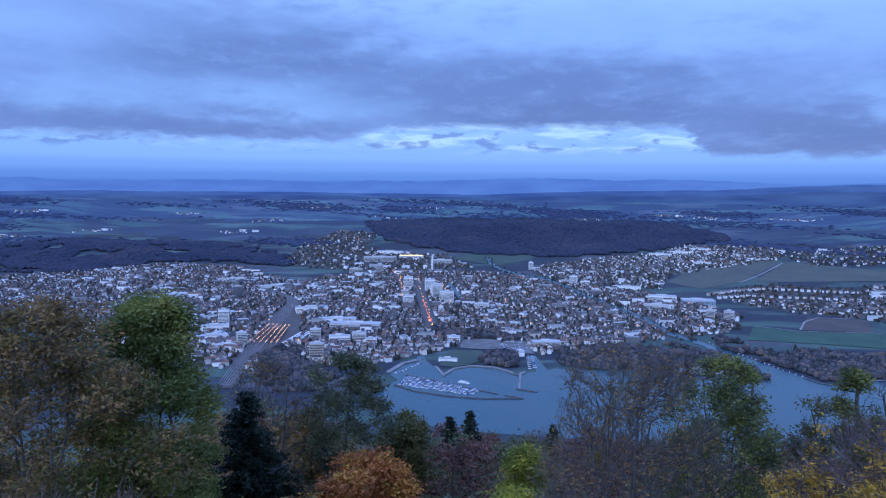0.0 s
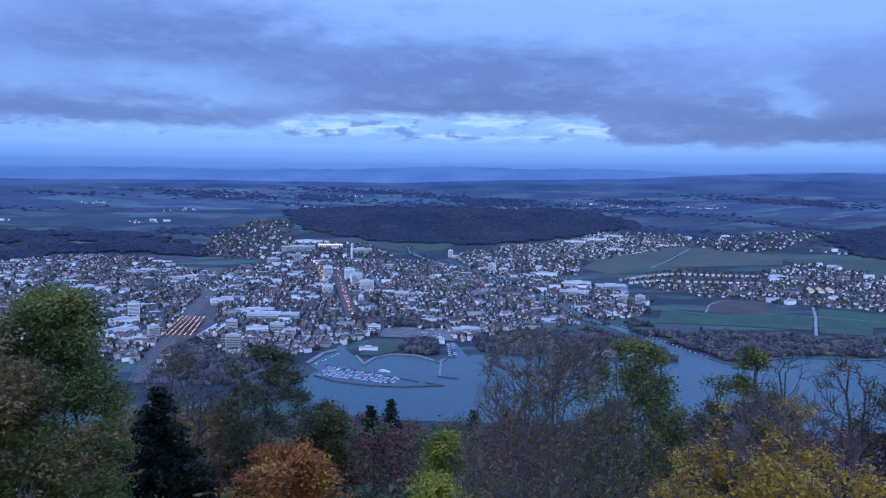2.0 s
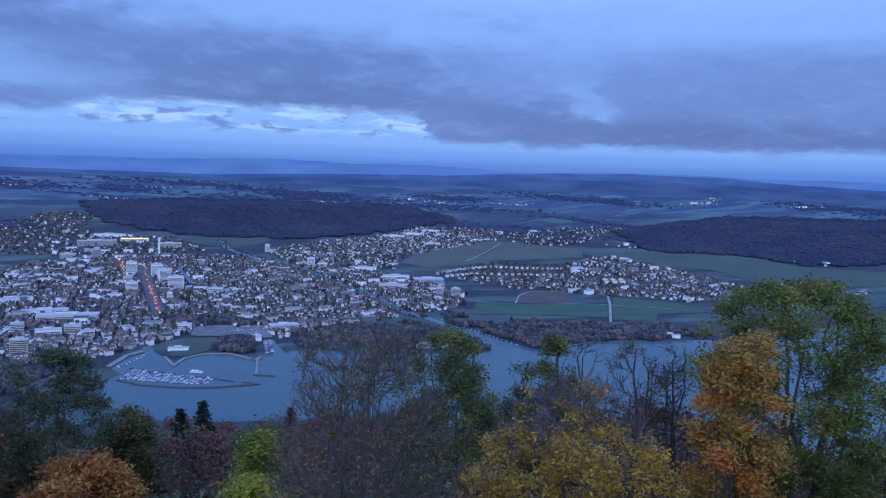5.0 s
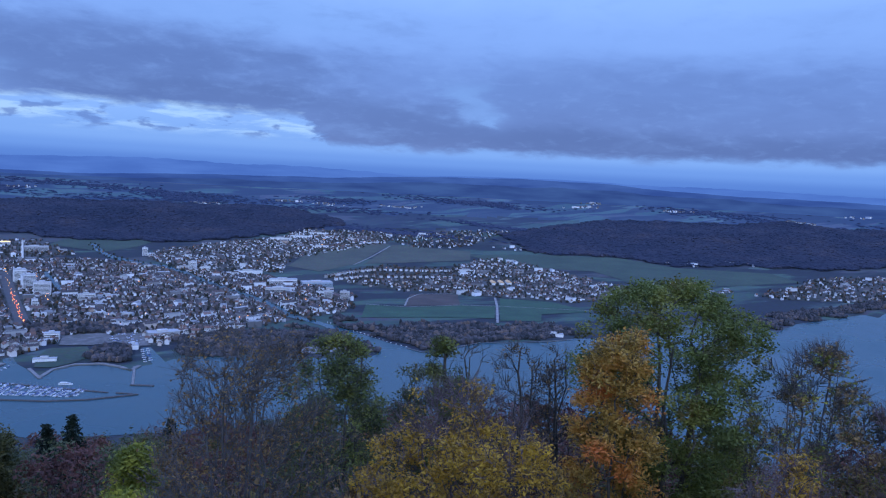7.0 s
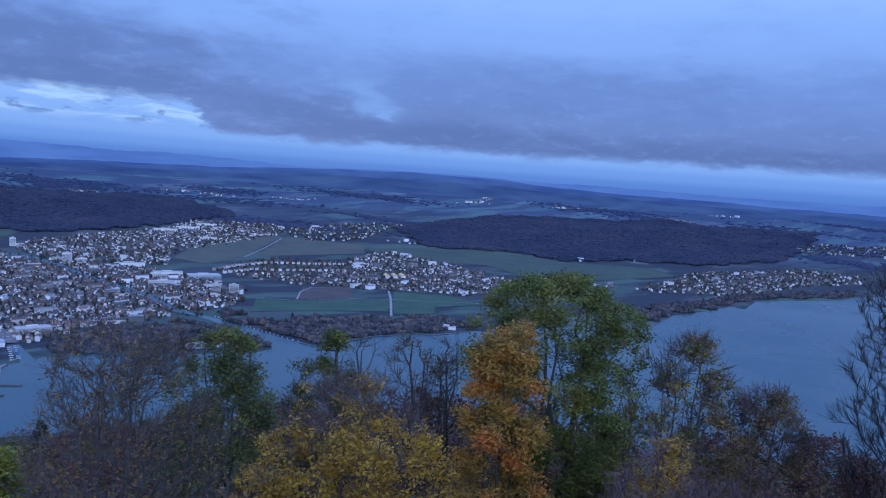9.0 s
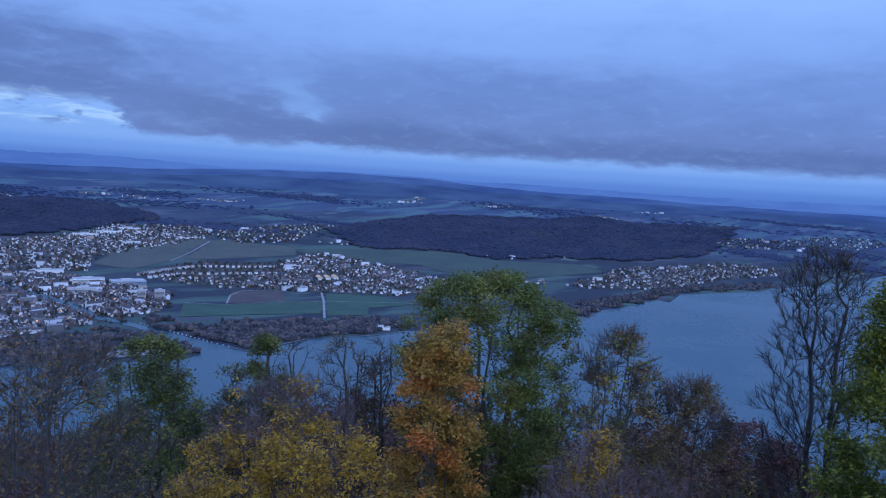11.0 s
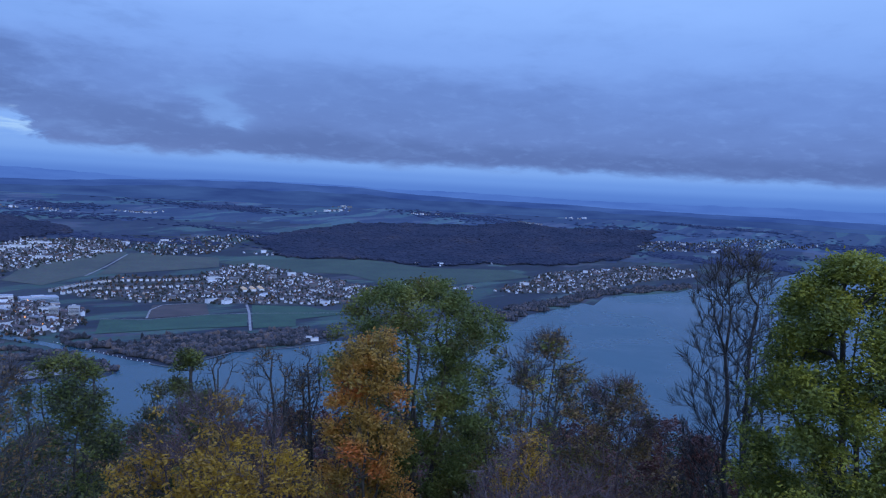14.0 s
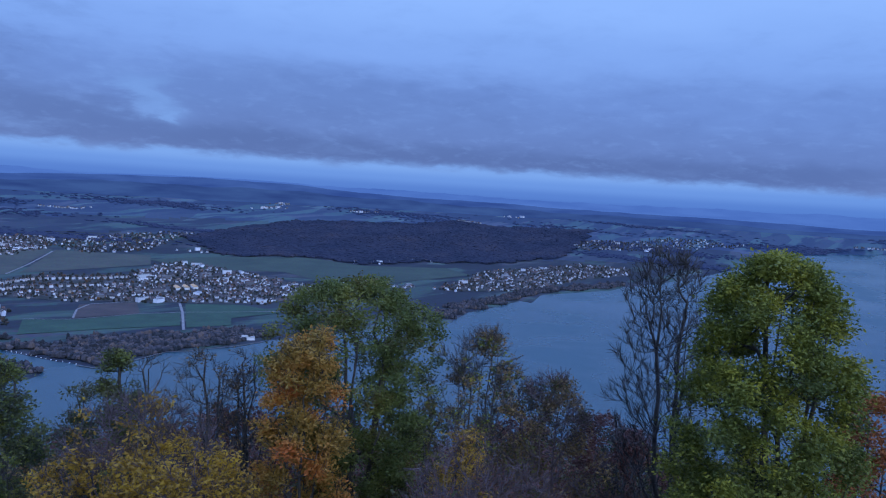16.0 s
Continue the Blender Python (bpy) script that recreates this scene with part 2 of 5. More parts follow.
ROOF_OB = varied("roof_tiles_house", [(0.0, (0.05, 0.045, 0.045)), (0.6, (0.11, 0.075, 0.06)), (1.0, (0.18, 0.09, 0.06))], 0.5, False)
FLATROOF = varied("flat_roof", [(0.0, (0.10, 0.10, 0.10)), (0.6, (0.2, 0.2, 0.2)), (1.0, (0.45, 0.45, 0.45))], 0.4)
GLASS = noisy("window_glass", [(0.3, (0.03, 0.035, 0.045)), (0.7, (0.06, 0.065, 0.075))], 0.6, 0.15)
CONCRETE = noisy("concrete", [(0.3, (0.42, 0.42, 0.41)), (0.7, (0.58, 0.57, 0.55))], 0.08, 0.85, 0.3)
WHITEWALL = noisy("white_render", [(0.3, (0.66, 0.66, 0.65)), (0.7, (0.82, 0.82, 0.81))], 0.06, 0.8, 0.2)
BEIGE = noisy("beige_render", [(0.3, (0.38, 0.34, 0.29)), (0.7, (0.5, 0.46, 0.40))], 0.06, 0.8, 0.2)
DARKCLAD = noisy("dark_cladding", [(0.3, (0.10, 0.11, 0.13)), (0.7, (0.16, 0.17, 0.19))], 0.06, 0.5, 0.2)
ASPHALT = noisy("asphalt", [(0.3, (0.05, 0.05, 0.052)), (0.7, (0.085, 0.085, 0.085))], 0.05, 0.9, 0.4)
BALLAST = noisy("track_ballast", [(0.3, (0.05, 0.042, 0.038)), (0.7, (0.095, 0.08, 0.07))], 0.05, 0.95, 0.5)
PALE_PATH = noisy("gravel_path", [(0.3, (0.20, 0.19, 0.175)), (0.7, (0.30, 0.29, 0.27))], 0.05, 0.9, 0.3)
STEEL = noisy("rail_steel", [(0.3, (0.16, 0.15, 0.145)), (0.7, (0.3, 0.29, 0.28))], 0.3, 0.6, 0, metal=0.5)
TOWNGROUND = noisy("streets_and_gardens", [(0.35, (0.022, 0.028, 0.018)), (0.5, (0.045, 0.045, 0.04)), (0.65, (0.085, 0.085, 0.085))], 0.03, 0.8, 0.5)
BLUEROOF = noisy("blue_grey_roof", [(0.3, (0.30, 0.38, 0.46)), (0.7, (0.42, 0.5, 0.56))], 0.05, 0.4, 0.2)
MEADOW = noisy("meadow", [(0.3, (0.034, 0.056, 0.042)), (0.7, (0.050, 0.076, 0.052))], 0.012, 0.95, 0.5)
FRESH = noisy("fresh_green_field", [(0.3, (0.026, 0.062, 0.040)), (0.7, (0.040, 0.090, 0.052))], 0.02, 0.95, 0.5)
PASTURE = noisy("pale_pasture", [(0.3, (0.058, 0.066, 0.052)), (0.7, (0.082, 0.088, 0.064))], 0.012, 0.95, 0.5)
PLOUGHED = noisy("ploughed_soil", [(0.3, (0.05, 0.04, 0.036)), (0.7, (0.085, 0.065, 0.056))], 0.02, 0.95, 0.5)
SAND = noisy("pale_shingle", [(0.25, (0.07, 0.066, 0.06)), (0.5, (0.12, 0.115, 0.105)), (0.75, (0.2, 0.19, 0.175))], 0.08, 0.9, 0.5)
QUAYSTONE = noisy("quay_stone", [(0.3, (0.14, 0.135, 0.128)), (0.7, (0.23, 0.225, 0.21))], 0.1, 0.85, 0.4)
TIMBER = noisy("wet_timber", [(0.3, (0.05, 0.045, 0.042)), (0.7, (0.10, 0.09, 0.08))], 0.3, 0.8, 0.4)
HULL = varied("boat_hull", [(0.0, (0.8, 0.8, 0.8)), (0.75, (0.72, 0.74, 0.76)), (0.85, (0.05, 0.10, 0.25)), (1.0, (0.3, 0.32, 0.35))], 0.35, False)
COVER = varied("boat_cover", [(0.0, (0.62, 0.64, 0.68)), (0.25, (0.16, 0.22, 0.34)), (0.7, (0.05, 0.11, 0.26)), (0.9, (0.10, 0.13, 0.2)), (1.0, (0.6, 0.6, 0.6))], 0.6, False)
LAMP_ORANGE = glowing("sodium_lamp", (1.0, 0.36, 0.06), 6.0)
LAMP_PLATFORM = glowing("platform_lamp", (1.0, 0.5, 0.2), 2.6)
LAMP_RED = glowing("tail_light", (1.0, 0.17, 0.04), 7.0)
LAMP_WARM = glowing("warm_lamp", (1.0, 0.66, 0.34), 1.6)


def ground_material(name="farmland", haze_glow=None):
    """Farmland in strips and blocks, with dark woods between them. Haze is painted in: blued base colours, plus
    emission far off.
    """
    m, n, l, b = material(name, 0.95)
    if haze_glow:
        b.inputs["Emission Color"].default_value, b.inputs["Emission Strength"].default_value = (*haze_glow, 1), 1.0
    g = n.new("ShaderNodeNewGeometry")
    mp = n.new("ShaderNodeMapping")
    mp.inputs["Rotation"].default_value, mp.inputs["Scale"].default_value = (0, 0, radians(-24)), (0.0036, 0.0095, 0)
    l.new(g.outputs["Position"], mp.inputs[0])
    v = n.new("ShaderNodeTexVoronoi")
    v.inputs["Scale"].default_value = 1.0
    l.new(mp.outputs[0], v.inputs["Vector"])
    sp = n.new("ShaderNodeSeparateColor")
    l.new(v.outputs["Color"], sp.inputs[0])
    r = ramp(n, [(0.0, (0.034, 0.044, 0.050)), (0.3, (0.042, 0.074, 0.062)), (0.55, (0.056, 0.094, 0.074)), (0.75, (0.062, 0.066, 0.072)), (0.9, (0.080, 0.112, 0.098))], "CONSTANT")
    l.new(sp.outputs[0], r.inputs[0])
    mp2 = n.new("ShaderNodeMapping")
    mp2.inputs["Rotation"].default_value, mp2.inputs["Scale"].default_value = (0, 0, radians(-15)), (0.0015, 0.0052, 0)
    l.new(g.outputs["Position"], mp2.inputs[0])
    w = n.new("ShaderNodeTexNoise")
    w.inputs["Scale"].default_value, w.inputs["Detail"].default_value = 1.6, 7
    l.new(mp2.outputs[0], w.inputs["Vector"])
    rw = ramp(n, [(0.47, (0, 0, 0)), (0.53, (1, 1, 1))])
    l.new(w.outputs[0], rw.inputs[0])
    mx = n.new("ShaderNodeMix")
    mx.data_type = "RGBA"
    l.new(rw.outputs[0], mx.inputs[0])
    l.new(r.outputs[0], mx.inputs[6])
    mx.inputs[7].default_value = (0.020, 0.028, 0.038, 1)
    gr = n.new("ShaderNodeTexNoise")
    gr.inputs["Scale"].default_value, gr.inputs["Detail"].default_value = 0.06, 6
    l.new(g.outputs["Position"], gr.inputs["Vector"])
    mo = n.new("ShaderNodeMix")
    mo.data_type, mo.blend_type = "RGBA", "OVERLAY"
    mo.inputs[0].default_value = 0.5
    l.new(mx.outputs[2], mo.inputs[6])
    l.new(gr.outputs[1], mo.inputs[7])
    l.new(mo.outputs[2], b.inputs["Base Color"])
    return m


def water_material():
    m, n, l, b = material("lake_water", 0.12)
    g = n.new("ShaderNodeNewGeometry")
    t = n.new("ShaderNodeTexNoise")
    t.inputs["Scale"].default_value, t.inputs["Detail"].default_value = 0.004, 4
    l.new(g.outputs["Position"], t.inputs["Vector"])
    r = ramp(n, [(0.3, (0.020, 0.062, 0.080)), (0.7, (0.029, 0.084, 0.102))])
    l.new(t.outputs[0], r.inputs[0])
    l.new(r.outputs[0], b.inputs["Base Color"])
    rr = ramp(n, [(0.35, (0.16, 0.16, 0.16)), (0.65, (0.34, 0.34, 0.34))])
    l.new(t.outputs[0], rr.inputs[0])
    l.new(rr.outputs[0], b.inputs["Roughness"])
    w = n.new("ShaderNodeTexNoise")
    w.inputs["Scale"].default_value, w.inputs["Detail"].default_value = 0.35, 5
    l.new(g.outputs["Position"], w.inputs["Vector"])
    bp = n.new("ShaderNodeBump")
    bp.inputs["Strength"].default_value, bp.inputs["Distance"].default_value = 0.35, 0.4
    l.new(w.outputs[0], bp.inputs["Height"])
    l.new(bp.outputs[0], b.inputs["Normal"])
    b.inputs["IOR"].default_value = 1.33
    b.inputs["Specular IOR Level"].default_value = 0.38
    return m


GROUND, WATER = ground_material(), water_material()
# far strips of wood: the emission is blue haze painted in
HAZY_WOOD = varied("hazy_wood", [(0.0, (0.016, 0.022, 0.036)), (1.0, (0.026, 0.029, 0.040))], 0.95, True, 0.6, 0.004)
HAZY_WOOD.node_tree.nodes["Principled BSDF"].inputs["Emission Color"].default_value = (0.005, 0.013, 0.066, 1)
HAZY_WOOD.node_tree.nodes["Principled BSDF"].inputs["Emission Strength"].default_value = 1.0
# ground with haze painted in as blue emission, weaker and stronger
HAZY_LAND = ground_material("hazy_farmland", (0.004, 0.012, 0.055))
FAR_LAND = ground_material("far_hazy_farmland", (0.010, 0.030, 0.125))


def haze_sheen(mat, rough, sheen, gloss=0.5):
    """Soft gloss and faint sheen on growth at low angles, standing in for haze."""
    b = mat.node_tree.nodes["Principled BSDF"]
    b.inputs["Roughness"].default_value, b.inputs["Specular IOR Level"].default_value = rough, gloss
    b.inputs["Sheen Weight"].default_value, b.inputs["Sheen Roughness"].default_value = sheen, 0.5


haze_sheen(GROUND, 0.9, 0.02, 0.2)
haze_sheen(HAZY_LAND, 0.9, 0.02, 0.2)
haze_sheen(FAR_LAND, 0.9, 0.02, 0.15)
for mat_ in (MEADOW, FRESH, PASTURE, PLOUGHED, TOWNGROUND):
    haze_sheen(mat_, 0.9, 0.02, 0.25)
haze_sheen(HAZY_CANOPY, 0.95, 0.02, 0.1)
for mat_ in (SHORE_CANOPY, TOWN_CANOPY):
    haze_sheen(mat_, 0.9, 0.04, 0.3)


# ---- helpers ----
def link_mesh(name, verts, faces, mats, index=None, parent=None, smooth=False):
    me = bpy.data.meshes.new(name)
    me.from_pydata(verts if isinstance(verts, list) else verts.tolist(), [], faces if isinstance(faces, list) else faces.tolist())
    for m in (mats if isinstance(mats, (list, tuple)) else [mats]):
        me.materials.append(m)
    if index is not None:
        me.polygons.foreach_set("material_index", np.asarray(index, dtype=np.int32))
    if smooth:
        me.polygons.foreach_set("use_smooth", np.ones(len(me.polygons), dtype=bool))
    me.update()
    ob = new(name, me)
    ob.parent = parent
    return ob


def part(name, bm, mat, parent, label=""):
    """One bmesh as one mesh object under a thing or a part."""
    me = bpy.data.meshes.new(name)
    bm.to_mesh(me)
    bm.free()
    me.materials.append(mat)
    ob = new(name, me)
    ob.parent = parent
    return tagged(ob, label) if label else ob


def box(bm, x0, x1, y0, y1, z0, z1):
    m = Matrix.Translation(((x0 + x1) / 2, (y0 + y1) / 2, (z0 + z1) / 2)) @ Matrix.Diagonal((x1 - x0, y1 - y0, z1 - z0, 1))
    return bmesh.ops.create_cube(bm, size=1, matrix=m)


def boxed(*boxes):
    bm = bmesh.new()
    for b in boxes:
        box(bm, *b)
    return bm


def root(name, m, label, category, group="", kind=""):
    ob = new(name)
    ob.empty_display_size = 0.5
    ob.matrix_world = m
    return tagged(ob, label, category, group, kind)


DEEP = 320.0     # the eye's height over the lake


def plain(d):
    """Height of the plain at the distance d: flat by the lake, rising to the far hills."""
    d = np.asarray(d, dtype=float)
    return -DEEP + np.where(d > 2000, (DEEP - 75) * ((np.minimum(d, 5200) - 2000) / 2850) ** 2, 0)


def height(x, y):
    """Height of the ground: the lookout, its wooded slope and the plain."""
    d = np.hypot(x, y)
    slope = np.interp(d, [0, 4, 14, 40, 120, 400, 880, 1e6], [-1.7, -1.7, -13, -24, -62, -165, -DEEP, -DEEP])
    return np.where(d > 880, plain(d), slope) + np.where(d > 2000, knolls(x, y), 0) + relief(x, y)


def rolling(x, y):
    return noise.noise((x * 0.0016, y * 0.0016, 0)) + 0.5 * noise.noise((x * 0.005, y * 0.005, 4))


def relief(x, y):
    """Rolling ground of the far plain."""
    x, y = np.broadcast_arrays(np.asarray(x, dtype=float), np.asarray(y, dtype=float))
    d = np.hypot(x, y)
    swing = 30 * np.clip((d - 3300) / 1000, 0, 1) * np.clip((4800 - d) / 500, 0, 1)
    z = np.zeros(x.shape)
    far = swing > 0
    if far.any():
        z[far] = [rolling(a, b) for a, b in zip(x[far].tolist(), y[far].tolist())]
    return z * swing


def knolls(x, y):
    """The wooded hills that stand on the plain."""
    z = 0.0
    for cx, cy, turn, along_, across, tall in ((470, 3650, -6, 560, 290, 46), (2960, 2330, -36, 620, 270, 34), (-1250, 2880, -4, 420, 220, 26)):
        c_, s_ = math.cos(radians(turn)), math.sin(radians(turn))
        u, v = (x - cx) * c_ + (y - cy) * s_, (y - cy) * c_ - (x - cx) * s_
        z = z + tall * np.exp(-(u / along_) ** 2 - (v / across) ** 2)
    return z


def inside(px, py, poly):
    p = np.asarray(poly, dtype=float)
    hit = np.zeros(np.shape(px), dtype=bool)
    for (x0, y0), (x1, y1) in zip(p, np.roll(p, -1, 0)):
        hit ^= ((y0 > py) != (y1 > py)) & (px < (x1 - x0) * (py - y0) / (y1 - y0 + 1e-9) + x0)
    return hit


def draped(name, outline, mat, rise, cell=70.0, kind="structure", label="", level=None):
    """A sheet with that outline, cut into cells and laid over the ground."""
    bm = bmesh.new()
    bm.faces.new([bm.verts.new((x, y, 0)) for x, y in outline])
    for axis in (0, 1):
        lo, hi = min(p[axis] for p in outline), max(p[axis] for p in outline)
        no = (1, 0, 0) if axis == 0 else (0, 1, 0)
        for v in np.arange(math.ceil(lo / cell) * cell, hi, cell):
            bmesh.ops.bisect_plane(bm, geom=bm.verts[:] + bm.edges[:] + bm.faces[:], plane_co=(v, v, 0), plane_no=no)
    bmesh.ops.triangulate(bm, faces=bm.faces[:])
    for v in bm.verts:
        v.co.z = float((level or height)(v.co.x, v.co.y)) + rise
    bmesh.ops.recalc_face_normals(bm, faces=bm.faces[:])
    if sum(f.normal.z for f in bm.faces) < 0:
        bmesh.ops.reverse_faces(bm, faces=bm.faces[:])
    ob = part(name, bm, mat, None)
    return tagged(ob, label, kind=kind)


def along(points, step):
    """Places every so many metres along a line, with their headings."""
    out = []
    for (x0, y0), (x1, y1) in zip(points, points[1:]):
        n = max(1, int(math.hypot(x1 - x0, y1 - y0) / step))
        out += [(x0 + (x1 - x0) * i / n, y0 + (y1 - y0) * i / n, math.atan2(y1 - y0, x1 - x0)) for i in range(n)]
    return out + [(*points[-1], out[-1][2])]


def band(name, points, width, mat, rise, label, kind="structure"):
    """A road, track or quay of even width along a line."""
    vs, fs = [], []
    for x, y, a in along(points, 40):
        nx, ny = -math.sin(a) * width / 2, math.cos(a) * width / 2
        for s in (1, -1):
            vs.append((x + s * nx, y + s * ny, float(height(x, y)) + rise))
    for i in range(0, len(vs) - 2, 2):
        fs.append((i, i + 1, i + 3, i + 2))
    ob = link_mesh(name, vs, fs, mat)
    return tagged(ob, label, kind=kind)


# ---- the plan, in metres: x to the right, y ahead of the first view ----
LAKE_TOWN = [(-103, 1089), (-90, 1138), (-72, 1170), (-89, 1207), (-67, 1272), (-45, 1293), (-50, 1359), (-78, 1498), (-71, 1514), (-38, 1367), (-27,
    1300), (-11, 1254), (4, 1202), (21, 1238), (50, 1259), (90, 1253), (112, 1227), (127, 1199), (143, 1228), (164, 1233), (161, 1355), (177, 1353),
    (185, 1242), (198, 1256), (252, 1251), (349, 1223), (441, 1183), (518, 1166), (543, 1183), (555, 1202), (552, 1245), (547, 1302), (536, 1378),
    (531, 1450), (508, 1513), (477, 1561)]
LAKE_FIELDS = [(519, 1589), (537, 1503), (569, 1401), (585, 1320), (601, 1253), (617, 1216), (630, 1176), (652, 1166), (683, 1183), (787, 1213), (820,
    1191), (926, 1175), (987, 1177), (1522, 1079), (1682, 1140), (1861, 1150), (2020, 1169), (2017, 1122), (2192, 1185), (2332, 1140), (2511, 1067),
    (2625, 1068), (2701, 1038), (3033, 950), (3618, 847), (4073, 686), (4237, 531), (4326, 370)]
TOWN = [(-1447, 2289), (-1002, 2638), (-756, 2648), (-482, 2325), (-252, 2594), (156, 2593), (405, 2376), (624, 2160), (748, 1797), (636, 1583), (477,
    1517), (343, 1456), (240, 1391), (192, 1361), (113, 1464), (20, 1434), (-24, 1362), (-55, 1333), (-95, 1297), (-144, 1270), (-221, 1253), (-320,
    1210), (-398, 1246), (-547, 1371), (-1015, 1639)]
NORTH = [(-601, 2696), (-629, 3292), (-530, 3680), (-320, 3584), (-336, 3200), (-223, 3024), (14, 3042), (119, 2685), (-171, 2600), (-377, 2611)]
SLOPE = [(319, 2598), (386, 2789), (690, 2973), (927, 3063), (1083, 3246), (1478, 3113), (1333, 2852), (786, 2524), (684, 2246), (405, 2376)]
ROWS = [(788, 2167), (1045, 2337), (1286, 2225), (1496, 2369), (1594, 2398), (1643, 2150), (1647, 1960), (1643, 1727), (1633, 1562), (1305, 1560),
    (1164, 1656), (1067, 1746), (912, 1856), (822, 1993)]
UPPER = [(1359, 2902), (1454, 3025), (1824, 3111), (2090, 3012), (1891, 2900), (1614, 2654), (1391, 2710)]
VILLAGE = [(2468, 1624), (2679, 1560), (3020, 1440), (3088, 1235), (2929, 1160), (2656, 1261), (2240, 1260), (1974, 1421), (2022, 1500), (2291, 1550)]
FARVILLAGE = [(3626, 1848), (3865, 1523), (4121, 1410), (4238, 1032), (4055, 1061), (3629, 1395), (3387, 1688)]
HILLWOOD = [(-412, 3928), (-15, 4148), (443, 4191), (990, 4018), (1235, 3803), (1358, 3364), (1171, 3281), (892, 3111), (505, 2978), (134, 3047),
    (-60, 3191), (-279, 3419)]
LEFTWOOD = [(-1817, 2848), (-1587, 3198), (-1284, 3127), (-963, 3200), (-662, 2975), (-554, 2673), (-824, 2735), (-1011, 2662), (-1289, 2398), (-1539,
    2406)]
RIDGEWOOD = [(1972, 2923), (2451, 3092), (3098, 2865), (3755, 2200), (3994, 1847), (3548, 1713), (3101, 1588), (2723, 1704), (2447, 1926), (2198,
    2013), (2125, 2274), (1832, 2451)]
SHOREWOOD = [(601, 1344), (652, 1391), (751, 1408), (822, 1373), (904, 1337), (1034, 1317), (1035, 1236), (938, 1191), (831, 1208), (784, 1227), (690,
    1195), (636, 1188), (622, 1250)]
SHOREWOOD_EAST = [(1550, 1099), (1591, 1175), (1745, 1249), (1948, 1241), (2207, 1270), (2463, 1205), (2717, 1118), (2593, 1077), (2379, 1163), (2236,
    1209), (2062, 1193), (1898, 1174), (1717, 1164)]
PARK = [(232, 1385), (355, 1468), (439, 1415), (427, 1268), (353, 1235), (254, 1263), (220, 1279)]
FIELD_SOIL = [(913, 1791), (1042, 1749), (962, 1599), (812, 1620)]
FIELD_LOW = [(725, 1665), (805, 1606), (958, 1592), (1044, 1559), (950, 1417), (794, 1474), (647, 1511)]
FIELD_EAST = [(1130, 1665), (1241, 1576), (1261, 1424), (1098, 1429), (1043, 1357), (947, 1388)]
FIELD_UP = [(743, 2381), (963, 2750), (1151, 2844), (1332, 2824), (985, 2378), (808, 2247)]
FIELD_TOP = [(1331, 2798), (1580, 2565), (1464, 2373), (1022, 2378)]
FIELD_WOOD = [(1519, 2487), (1814, 2427), (2104, 2252), (2166, 1982), (2420, 1762), (2367, 1594), (2088, 1635), (1740, 1685), (1785, 2028), (1552,
    2212)]
FIELD_NORTH = [(86, 3045), (284, 3127), (417, 3021), (330, 2873), (208, 2758), (37, 2922)]
RAIL = [(-342, 1129), (-360, 1280), (-369, 1404), (-381, 1558), (-392, 1749), (-400, 1902), (-416, 1993), (-471, 2090), (-547, 2193)]
AVENUE = [(-22, 1610), (-39, 1806), (-55, 2011), (-80, 2369)]
RIVER = [(529, 1504), (511, 1590), (510, 1698), (494, 1826), (468, 1940), (431, 2131), (404, 2302), (367, 2430), (290, 2531), (237, 2637), (205,
    2747), (192, 2941), (173, 2941), (182, 2763), (217, 2598), (266, 2500), (344, 2388), (381, 2257), (408, 2094), (448, 1908), (470, 1792), (487,
    1667), (486, 1566), (513, 1504)]
CREEK = [(13, 2352), (26, 2362), (60, 2051), (44, 2032)]
BELT = [(-35, 1600), (113, 1584), (181, 1521), (118, 1487), (14, 1516)]
LAWNWOOD = [(75, 1310), (86, 1353), (119, 1369), (149, 1338), (147, 1276), (110, 1259)]
CITYWOOD = [(-348, 1358), (-324, 1424), (-242, 1304), (-169, 1186), (-106, 1177), (-94, 1126), (-182, 1107), (-302, 1110)]
YARD = [(-346, 1114), (-369, 1292), (-389, 1407), (-403, 1590), (-419, 1810), (-420, 1931), (-445, 2022), (-522, 2131), (-519, 2171), (-420, 2039),
    (-382, 1927), (-340, 1743), (-306, 1538), (-304, 1436), (-330, 1383), (-346, 1330), (-338, 1199), (-328, 1113)]
STREET_W = [(-106, 1967), (-122, 2191), (-145, 2418), (-179, 2568)]
STREET_E = [(25, 1848), (13, 2034), (0, 2270)]
BREAK = [(-76, 1141), (-42, 1105), (9, 1080), (60, 1068), (124, 1071)]
BREAK2 = [(97, 1088), (117, 1076)]
PIER = [(-61, 1202), (10, 1150), (87, 1093)]
JETTY = [(136, 1224), (122, 1121)]
JETTYHEAD = [(119, 1122), (149, 1106)]
PROM = [(4, 1206), (21, 1246), (51, 1267), (90, 1261), (113, 1235), (129, 1205), (144, 1228)]
QUAY = [(-92, 1219), (-69, 1284), (-46, 1307)]
LAWN = [(-4, 1268), (-1, 1332), (18, 1394), (77, 1388), (82, 1317), (51, 1279), (21, 1258)]
GRAVEL = [(34, 1412), (42, 1495), (118, 1493), (132, 1412), (83, 1398)]
BOATPARK = [(113, 1424), (130, 1486), (175, 1472), (179, 1366), (157, 1365)]
MOLE = [(-11, 1262), (4, 1198)]
BUOYS = [(554, 1478), (573, 1395), (590, 1320), (603, 1257), (617, 1216)]
